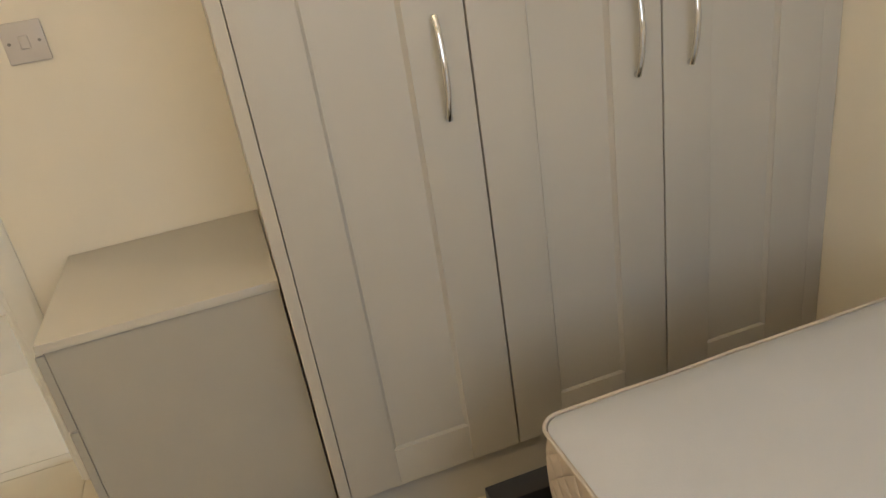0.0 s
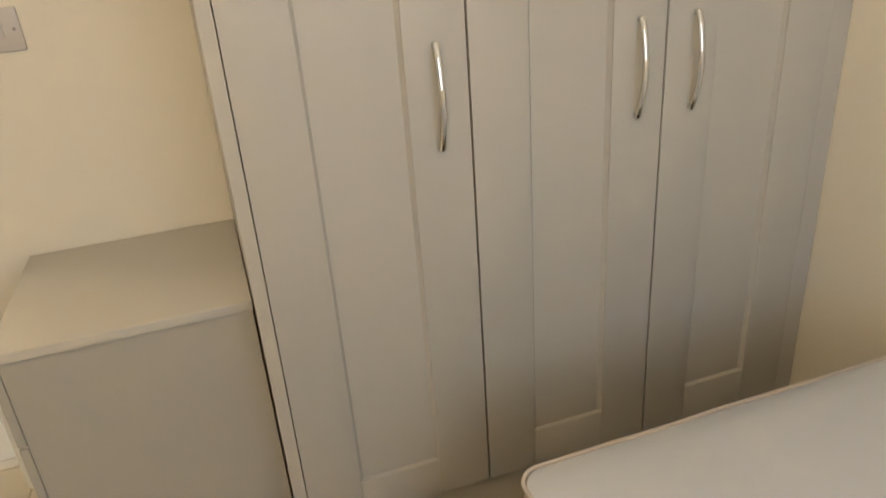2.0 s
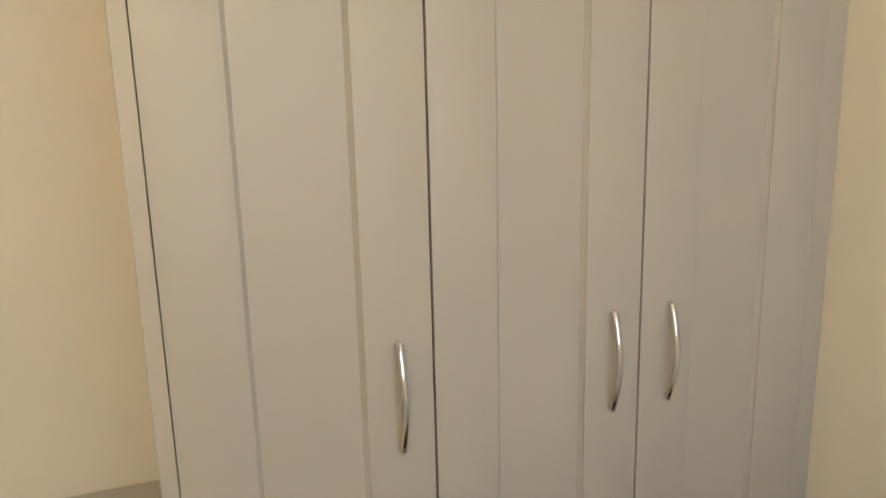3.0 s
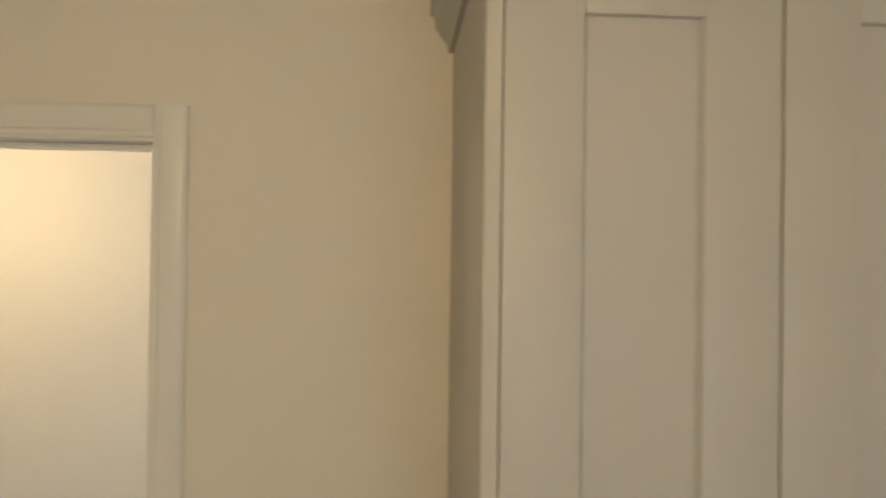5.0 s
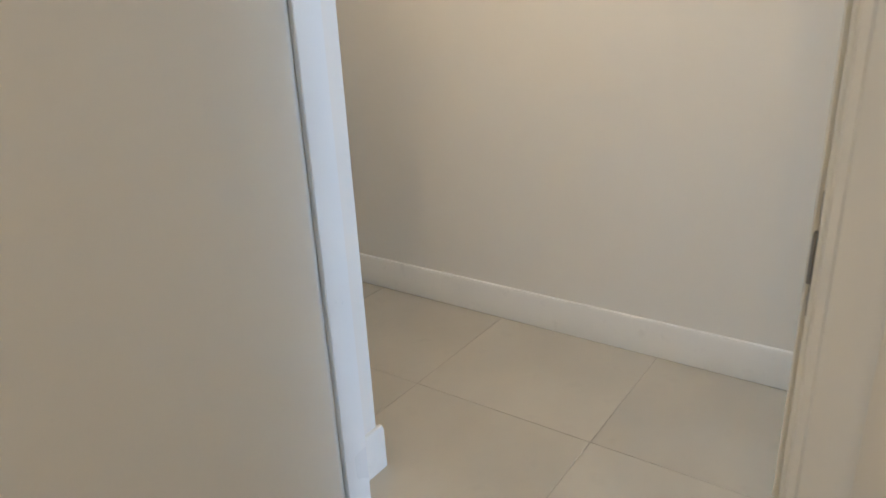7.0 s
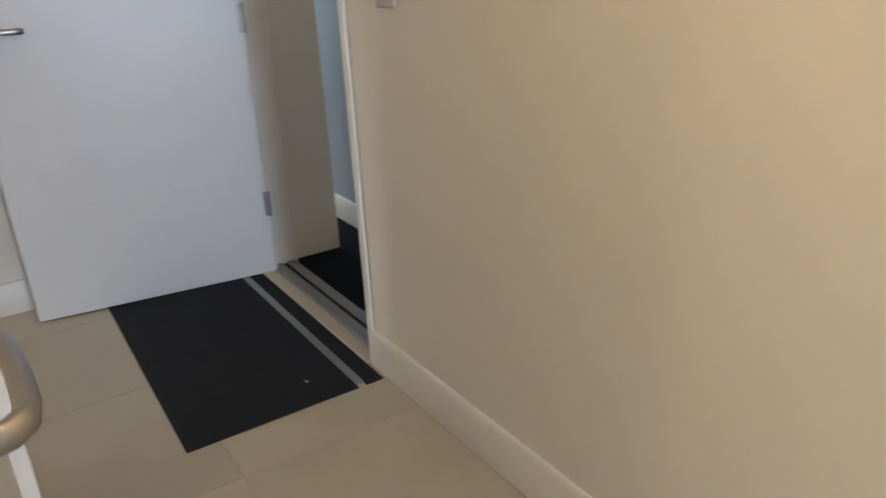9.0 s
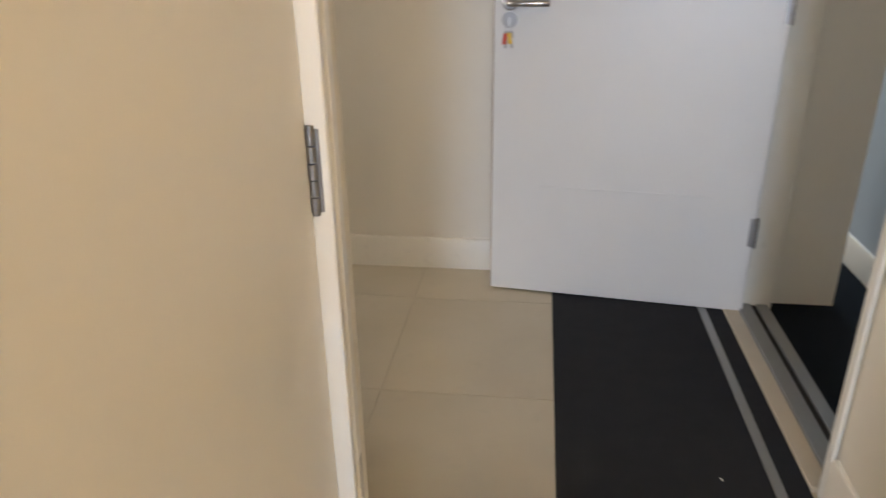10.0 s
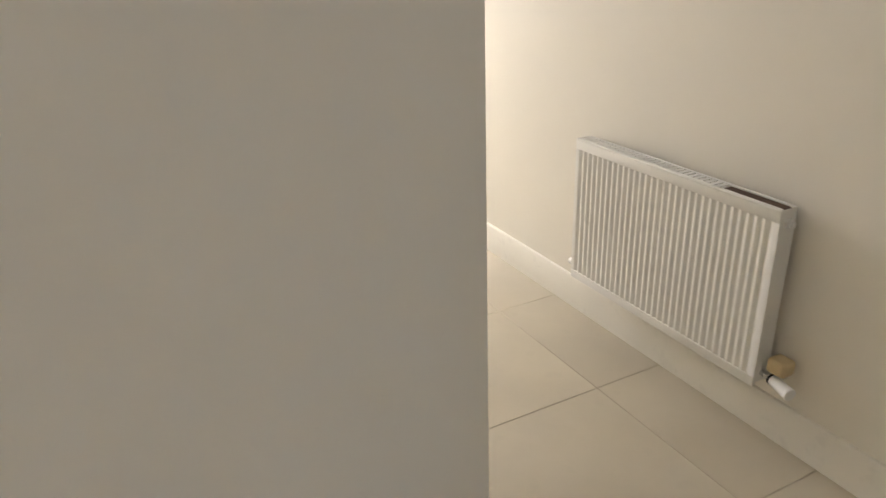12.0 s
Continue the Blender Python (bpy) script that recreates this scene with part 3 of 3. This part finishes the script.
for y in (BY0, BY1 + 0.04):
    for a, b in ((BX0, BX0 + 0.045), (BX1 - 0.045, BX1)):
        part("leg", box((a, y - 0.045, 0.0), (b, y, 0.336), 0.0025, 2), BLACKWOOD, bed)
    part("end_cap", box((BX0, y - 0.045, 0.3365), (BX1, y, 0.372), 0.003, 2), BLACKWOOD, bed)
    part("end_panel", box((BX0 + 0.046, y - 0.032, 0.10), (BX1 - 0.046, y - 0.014, 0.336), 0.002), BLACKWOOD, bed)
for a, b, c, d in ((BX0 + 0.014, BX0 + 0.112, BX0 + 0.030, BX0 + 0.046), (BX1 - 0.112, BX1 - 0.014, BX1 - 0.046, BX1 - 0.030)):
    part("side_rail", box((a, BY1 + 0.041, 0.318), (b, BY0 - 0.046, 0.346), 0.003, 2), BLACKWOOD, bed)
    part("side_board", box((c, BY1 + 0.041, 0.200), (d, BY0 - 0.062, 0.3175), 0.002), BLACKWOOD, bed)
    part("lower_panel", box((c + 0.018, BY1 + 0.041, 0.04), (d + 0.012, BY0 - 0.075, 0.199), 0.002), BLACKWOOD, bed)
    part("slat_ledge", box((min(a + 0.099, b), BY1 + 0.041, 0.290), (min(a + 0.099, b) + 0.02, BY0 - 0.046, 0.318)), BLACKWOOD, bed)
part("slat_base", box((BX0 + 0.113, BY1 + 0.05, 0.300), (BX1 - 0.113, BY0 - 0.05, 0.316)), BLACKWOOD, bed)


def rounded_outline(x0, y0, x1, y1, r, n=8):
    pts = []
    for cx, cy, a0 in ((x1 - r, y1 - r, 0), (x0 + r, y1 - r, 90), (x0 + r, y0 + r, 180), (x1 - r, y0 + r, 270)):
        for k in range(n + 1):
            a = radians(a0 + 90 * k / n)
            pts.append((cx + r * math.cos(a), cy + r * math.sin(a)))
    return pts


mattress = thing("mattress", pose(0, 0, 0), "bare single mattress with pale blue top and beige quilted border", "mattress")
MX0, MX1, MY0, MY1, MZ0, MZ1 = 1.580, 2.476, -2.90, -0.970, 0.3475, 0.522
ring = rounded_outline(MX0, MY0, MX1, MY1, 0.036)


def loft(bm, levels, cap=True):
    """Adds a skin over closed rings of equal count."""
    rows = [[bm.verts.new(p) for p in lev] for lev in levels]
    k = len(rows[0])
    for a, b in zip(rows, rows[1:]):
        for i in range(k):
            bm.faces.new((a[i], a[(i + 1) % k], b[(i + 1) % k], b[i]))
    if cap:
        bm.faces.new(rows[0][::-1])
        bm.faces.new(rows[-1])


def dense(outline, step=0.03):
    out = []
    for (ax, ay), (bx, by) in zip(outline, outline[1:] + outline[:1]):
        n = max(1, int(math.hypot(bx - ax, by - ay) / step))
        out += [(ax + (bx - ax) * k / n, ay + (by - ay) * k / n) for k in range(n)]
    return out


edge = dense(ring)
mid = ((MX0 + MX1) / 2, (MY0 + MY1) / 2)


def shrunk(d, z, wave=0.0):
    out = []
    for x, y in edge:
        v = Vector((x - mid[0], y - mid[1]))
        w = v - Vector((max(-1, min(1, v.x / (MX1 - mid[0]))) * d, max(-1, min(1, v.y / (MY1 - mid[1]))) * d))
        out.append((mid[0] + w.x, mid[1] + w.y, z + wave * noise.noise(Vector((x * 7, y * 7, 0)))))
    return out


bm = bmesh.new()
loft(bm, [shrunk(0.003, MZ0 + 0.004), shrunk(-0.001, MZ0 + 0.05), shrunk(-0.002, (MZ0 + MZ1) / 2), shrunk(-0.001, MZ1 - 0.05), shrunk(0.004, MZ1 - 0.010)])
part("border", bm, TICKSIDE, mattress, "beige diamond-quilted mattress border")
bm = bmesh.new()
rows = [shrunk(0.004, MZ1 - 0.008, 0.002), shrunk(0.020, MZ1 + 0.001, 0.003), shrunk(0.060, MZ1 + 0.007, 0.003), shrunk(0.16, MZ1 + 0.010, 0.003), shrunk(0.30, MZ1 + 0.011, 0.002)]
loft(bm, rows, cap=False)
bm.verts.ensure_lookup_table()
last = bm.verts[-len(edge):]
bm.faces.new(last)
part("top_cover", bm, TICKTOP, mattress, "pale blue satin mattress top")
for z in (MZ1 - 0.008, MZ0 + 0.006):
    bm = bmesh.new()
    loop = [Vector(p) for p in shrunk(0.000, z, 0.002 if z > 0.45 else 0.0)]
    loop.append(loop[0].copy())
    tube(bm, loop, 0.0032, 0.0032, 8)
    part("piping", bm, PIPING, mattress, "corded edge piping")

# ---------------------------------------------------------------- bedroom: door, switch, lamp
bedroom_door = tagged(new("door_1"), "white painted flush bedroom door standing open into the room", "door", kind="structure")
bedroom_door.matrix_world = pose(DX0 + 0.008, -0.002, 0, 0, 0, -90)
part("leaf", box((0.003, 0.001, 0.006), (0.829, 0.043, DH - 0.012), 0.0015), DOORW, bedroom_door)
lever_set(bedroom_door, (0.776, 0.043, 0.965), (0, 1, 0), (-1, 0, 0), length=0.82)
lever_set(bedroom_door, (0.776, 0.001, 0.965), (0, -1, 0), (-1, 0, 0), length=0.82)
part("latch_plate", box((0.8285, 0.012, 0.885), (0.8302, 0.032, 1.045)), STEEL, bedroom_door)
for z in (0.18, 0.95, 1.75):
    butt_hinge(bedroom_door, 0.0, -0.005, z, z + 0.1, 1, -1)
strike = tagged(new("strike_plate"), "steel strike plate on the white door jamb", "door hardware")
strike.matrix_world = pose(DX1 - 0.006, 0.022, 0.938)
bm = bmesh.new()
cuboid(bm, (-0.0022, -0.014, -0.075), (0.0, 0.014, 0.075), 0.0006)
cuboid(bm, (-0.0050, -0.028, -0.030), (-0.0005, -0.0145, 0.030), 0.001)
part("plate", bm, HINGE, strike)
switch_plate(pose(0.901, 0.0, 1.108), "square grey-white plastic switch plate on the bedroom wall")
pendant_bulb(pose(1.0, -1.85, H), 0.25, "lit bare bulb hanging from the bedroom ceiling")

# ---------------------------------------------------------------- hall: cupboard door


def cupboard_hinge(parent, z):
    """A hinge in the angle between the door and its frame: the leaf lies on the frame's return."""
    bm = bmesh.new()
    x, y = KX0 + 0.0035, CY - 0.001
    for k in range(5):
        rod(bm, (x, y, z + k * 0.0204 + 0.0008), (x, y, z + (k + 1) * 0.0204 - 0.0008), 0.0056 if k % 2 else 0.0062, 14)
    for e in (z, z + 0.102):
        rod(bm, (x, y, e - 0.003), (x, y, e + 0.003), 0.0048, 12)
    barrel = part("hinge", bm, HINGE, parent, "dull steel butt hinge")
    part("hinge_leaf", box((KX0 + 0.0018, CY - 0.001, z + 0.001), (KX0 + 0.0032, CY + 0.009, z + 0.101), 0.0004), HINGE, barrel)


cupboard_door = tagged(new("door_2"), "closed cream-white flush cupboard door in the hall", "door", kind="structure")
part("leaf", box((KX0 + 0.0035, CY - 0.050, 0.006), (KX1 - 0.005, CY - 0.006, 2.014), 0.0015), DOORW, cupboard_door)
lever_set(cupboard_door, (KX1 - 0.058, CY - 0.006, 0.932), (0, 1, 0), (-1, 0, 0), reach=1.2, length=1.18)
for z in (0.14, 0.930, 1.72):
    cupboard_hinge(cupboard_door, z)

# ---------------------------------------------------------------- hall: entrance door
entrance_door = tagged(new("door_3"), "white grooved entrance door standing wide open", "door", kind="structure")
entrance_door.matrix_world = pose(EX0 + 0.040, WY + 0.040, 0, 0, 0, -97.0)
EL = 0.905
bm = bmesh.new()
g0, g1 = 0.155, 0.735
cuboid(bm, (0.004, 0.004, 0.010), (EL, 0.044, 2.012), 0.0015)
leaf = part("leaf", bm, FRONTD, entrance_door, "white painted entrance door leaf")
for z in (0.425, 1.50):
    bm = bmesh.new()
    cuboid(bm, (g0, 0.0435, z - 0.0035), (g1, 0.0462, z + 0.0035), 0.0012)
    part("raised_line", bm, FRONTD, leaf)
# Shade of the free edge is painted in with this brown strip.
part("edge_lipping", box((EL + 0.0002, 0.005, 0.012), (EL + 0.004, 0.043, 2.010), 0.0008), EDGESHADE, leaf, "brown lipping with the free edge's shade in its colour")
part("edge_strip", box((0.0, 0.006, 0.012), (0.0035, 0.040, 2.010)), FRONTD, leaf)
lever_set(entrance_door, (EL - 0.052, 0.044, 1.045), (0, 1, 0), (-1, 0, 0))
bm = bmesh.new()
rod(bm, (EL - 0.052, 0.044, 0.990), (EL - 0.052, 0.053, 0.990), 0.026, 28)
rod(bm, (EL - 0.052, 0.053, 0.990), (EL - 0.052, 0.062, 0.990), 0.008, 16)
part("lock_rose", bm, STEEL, entrance_door, "round steel lock escutcheon")
for z in (0.258, 0.985, 1.75):
    butt_hinge(entrance_door, 0.0, 0.047, z, z + 0.102, 1, 1)
m_door = entrance_door.matrix_world.copy()
keys = thing("key_bunch", m_door @ pose(EL - 0.052, 0.066, 0.985), "bunch of keys with coloured tags hanging in the lock", "keys")
bm = bmesh.new()
cuboid(bm, (-0.0012, -0.004, -0.012), (0.0012, 0.010, 0.012), 0.0008)
rod(bm, (0, -0.010, 0.004), (0, 0.0, 0.004), 0.0022, 10)
part("key", bm, STEEL, keys)
bm = bmesh.new()
loop = [(0.010 * math.sin(a), 0.006, -0.020 + 0.012 * math.cos(a)) for a in [k * math.pi / 9 for k in range(19)]]
tube(bm, loop, 0.0010, 0.0010, 6, up=(0, 1, 0))
part("key_ring", bm, STEEL, keys)
for k, (x, ang, mat) in enumerate(((-0.006, 8, STEEL), (0.004, -6, STEEL))):
    bm = bmesh.new()
    cuboid(bm, (-0.004, -0.001, -0.050), (0.004, 0.001, 0.0), 0.0006)
    cuboid(bm, (-0.010, -0.0012, -0.018), (0.010, 0.0012, 0.004), 0.001)
    ob = part("key", bm, mat, keys)
    ob.matrix_basis = pose(x, 0.006 + 0.003 * k, -0.032, 0, ang, 0)
for x, ang, mat, z in ((-0.004, 5, YELTAG, -0.060), (0.008, -9, REDTAG, -0.062)):
    bm = bmesh.new()
    cuboid(bm, (-0.007, -0.0018, -0.036), (0.007, 0.0018, 0.0), 0.0016, segs=2)
    ob = part("key_tag", bm, mat, keys, "coloured plastic key tag")
    ob.matrix_basis = pose(x, 0.010, z + 0.028, 0, ang, 0)

# ---------------------------------------------------------------- hall: mat, threshold
mat_thing = thing("entrance_mat", pose(0, 0, 0), "charcoal entrance matting with an aluminium strip set in the tiles", "mat")
part("matting", box((-3.080, 0.692, 0.0), (-1.928, 1.210, 0.0055), 0.001), MATFIBRE, mat_thing)
part("metal_strip", box((-3.080, 1.2105, 0.0), (-1.950, 1.237, 0.0070), 0.0012), ALU, mat_thing, "aluminium mat strip")
part("matting", box((-3.080, 1.2375, 0.0), (-1.928, 1.296, 0.0055), 0.001), MATFIBRE, mat_thing)
scrap = thing("paper_scrap", pose(-2.055, 1.095, 0.0056, 0, 0, 25), "tiny torn white paper scrap lying on the matting", "litter")
bm = bmesh.new()
prism(bm, [(-0.007, -0.0015), (0.003, -0.0022), (0.007, 0.0006), (-0.001, 0.0024)], 0.0, 0.0012)
part("paper", bm, WHITEPL, scrap)
threshold = thing("door_threshold", pose(0, 0, 0), "stepped timber and metal entrance door threshold", "threshold")
part("timber_sill", box((EX0 + 0.036, 1.2965, -0.003), (EX1 - 0.024, 1.347, 0.012), 0.002), THRESH, threshold)
part("metal_bar", box((EX0 + 0.036, 1.3475, -0.003), (EX1 - 0.024, 1.395, 0.020), 0.002), ALU, threshold)
part("rubber_seal", box((EX0 + 0.036, 1.3955, -0.003), (EX1 - 0.024, 1.415, 0.012), 0.001), DARK, threshold)
part("metal_bar", box((EX0 + 0.036, 1.4155, -0.003), (EX1 - 0.024, 1.455, 0.018), 0.002), ALU, threshold)

# ---------------------------------------------------------------- hall: radiator
radiator = thing("radiator", pose(-3.156, -1.452, 0.184), "white enamelled steel panel radiator fixed to the hall wall", "radiator")
RL, RH, RT = 0.835, 0.532, 0.060
flutes = 31
bm = bmesh.new()
pitch = (RL - 0.036) / flutes
prof = [(0.0, 0.0), (0.014, 0.0)]
for k in range(flutes):
    for u in range(8):
        prof.append((0.018 + (k + u / 8) * pitch, -0.0026 * (1 - math.cos(2 * math.pi * u / 8))))
prof += [(RL, 0.0)]
low = [bm.verts.new((x, y, 0.030)) for y, x in prof]
high = [bm.verts.new((x, y, RH - 0.036)) for y, x in prof]
for i in range(len(prof) - 1):
    bm.faces.new((low[i], low[i + 1], high[i + 1], high[i]))
part("fluted_panel", bm, ENAMEL, radiator)
bm = bmesh.new()
cuboid(bm, (-0.010, 0.0, 0.0), (0.0015, RL, 0.031), 0.004, segs=2)
part("lower_channel", bm, ENAMEL, radiator)
bm = bmesh.new()
cuboid(bm, (-0.010, 0.0, RH - 0.037), (0.0015, RL, RH - 0.004), 0.004, segs=2)
rod(bm, (-0.0035, 0.002, RH - 0.003), (-0.0035, RL - 0.002, RH - 0.003), 0.0055, 16)
part("upper_channel", bm, ENAMEL, radiator)
for y in (0.0, RL - 0.003):
    part("side_cover", box((-RT, y, 0.012), (-0.002, y + 0.003, RH), 0.001), ENAMEL, radiator)
part("rear_panel", box((-RT, 0.006, 0.02), (-RT + 0.010, RL - 0.006, RH - 0.012), 0.002), ENAMEL, radiator)
for y in (0.12, RL - 0.14):
    part("wall_bracket", box((-0.0898, y, 0.06), (-RT + 0.002, y + 0.03, RH - 0.06), 0.001), ENAMEL, radiator)
part("convector", box((-RT + 0.011, 0.010, 0.03), (-0.012, RL - 0.010, RH - 0.03)), HINGE, radiator)
bm = bmesh.new()
cuboid(bm, (-RT, 0.004, RH - 0.003), (-RT + 0.010, RL - 0.004, RH + 0.001), 0.001)
cuboid(bm, (-0.012, 0.004, RH - 0.003), (-0.002, RL - 0.004, RH + 0.001), 0.001)
for k in range(30):
    y = 0.012 + k * 0.0205
    cuboid(bm, (-RT + 0.0105, y, RH - 0.003), (-0.0125, y + 0.012, RH - 0.0005))
part("top_grille", bm, ENAMEL, radiator, "white slotted top grille")
part("bare_grille_end", box((-RT + 0.0105, RL - 0.205, RH - 0.006), (-0.0125, RL - 0.012, RH - 0.003)), RUST, radiator, "rusty uncovered end of the grille")
for y, out in ((RL, 1), (0.0, -1)):
    bm = bmesh.new()
    z = RH - 0.040
    if out > 0:
        rod(bm, (-0.030, y - 0.002, z), (-0.030, y + 0.010, z), 0.016, 6)
        rod(bm, (-0.030, y + 0.010, z), (-0.030, y + 0.018, z), 0.009, 16)
        part("bleed_plug", bm, WHITEPL, radiator)
    else:
        z = 0.040
        rod(bm, (-0.030, y + 0.002, z), (-0.030, y - 0.016, z), 0.010, 16)
        rod(bm, (-0.030, y - 0.016, z), (-0.030, y - 0.042, z), 0.012, 20)
        ring_bm = bmesh.new()
        rod(ring_bm, (-0.030, y - 0.012, z), (-0.030, y - 0.0175, z), 0.0135, 20)
        part("sealing_ring", ring_bm, DARK, radiator, "dark ring of the lockshield valve")
        part("lockshield_valve", bm, WHITEPL, radiator, "white capped lockshield valve")
bm = bmesh.new()
rod(bm, (-0.030, RL - 0.002, 0.040), (-0.030, RL + 0.040, 0.040), 0.009, 16)
rod(bm, (-0.030, RL + 0.018, 0.040), (-0.030, RL + 0.030, 0.040), 0.013, 6)
rod(bm, (-0.030, RL + 0.046, 0.040), (-0.070, RL + 0.046, 0.040), 0.008, 14)
part("valve_body", bm, CHROME, radiator, "chrome radiator valve")
bm = bmesh.new()
rod(bm, (-0.026, RL + 0.040, 0.040), (-0.010, RL + 0.110, 0.036), 0.016, 24, 0.018)
part("thermostat_head", bm, WHITEPL, radiator, "white thermostatic valve head")
bm = bmesh.new()
rod(bm, (-0.0275, RL + 0.036, 0.0405), (-0.026, RL + 0.043, 0.040), 0.0172, 24)
part("collar", bm, DARK, radiator, "dark plastic collar of the valve head")
bm = bmesh.new()
cuboid(bm, (-0.066, RL + 0.020, 0.062), (-0.012, RL + 0.078, 0.108), 0.014, segs=4)
part("pipe_cover", bm, CREAMPL, radiator, "cream pipe sleeve over the valve")

# ---------------------------------------------------------------- hall: small fittings
switch_plate(pose(-1.790, WY, 1.138), "square white switch plate on the hall wall by the entrance")
pendant_bulb(pose(-0.353, 0.57, H), 0.353, "lit bare bulb hanging from the hall ceiling")


# ---------------------------------------------------------------- floor tiles


def tile_field(x0, y0, s, rect, joint=0.003):
    """Square tiles on a grid through (x0, y0), cut to a rectangle; whole tiles share a mesh."""
    shared = {}
    ax, ay, bx, by = rect
    i0, i1 = math.floor((ax - x0) / s), math.ceil((bx - x0) / s)
    j0, j1 = math.floor((ay - y0) / s), math.ceil((by - y0) / s)
    for i in range(i0, i1):
        for j in range(j0, j1):
            u0, u1 = max(ax, x0 + i * s + joint / 2), min(bx, x0 + (i + 1) * s - joint / 2)
            v0, v1 = max(ay, y0 + j * s + joint / 2), min(by, y0 + (j + 1) * s - joint / 2)
            if u1 - u0 < 0.01 or v1 - v0 < 0.01:
                continue
            key = (round(u1 - u0, 3), round(v1 - v0, 3))
            if key not in shared:
                bm = box((-key[0] / 2, -key[1] / 2, -0.009), (key[0] / 2, key[1] / 2, 0.0), 0.0008)
                me = bpy.data.meshes.new("floor_tile")
                bm.to_mesh(me)
                bm.free()
                me.materials.append(TILE)
                shared[key] = me
            ob = new("floor_tile", shared[key])
            ob.location = ((u0 + u1) / 2, (v0 + v1) / 2, 0)
            ob.parent = floor


tile_field(-1.743, 0.786, 0.606, (-3.24, -5.2, -1.745, 1.306))
tile_field(-1.743, 0.786, 0.606, (-1.741, 0.102, -1.137, 1.306))
tile_field(-0.542, 0.756, 0.612, (-1.133, 0.102, 6.0, 1.306))
tile_field(0.65, -0.455, 0.605, (BX, -3.2, 2.5, 0.098))
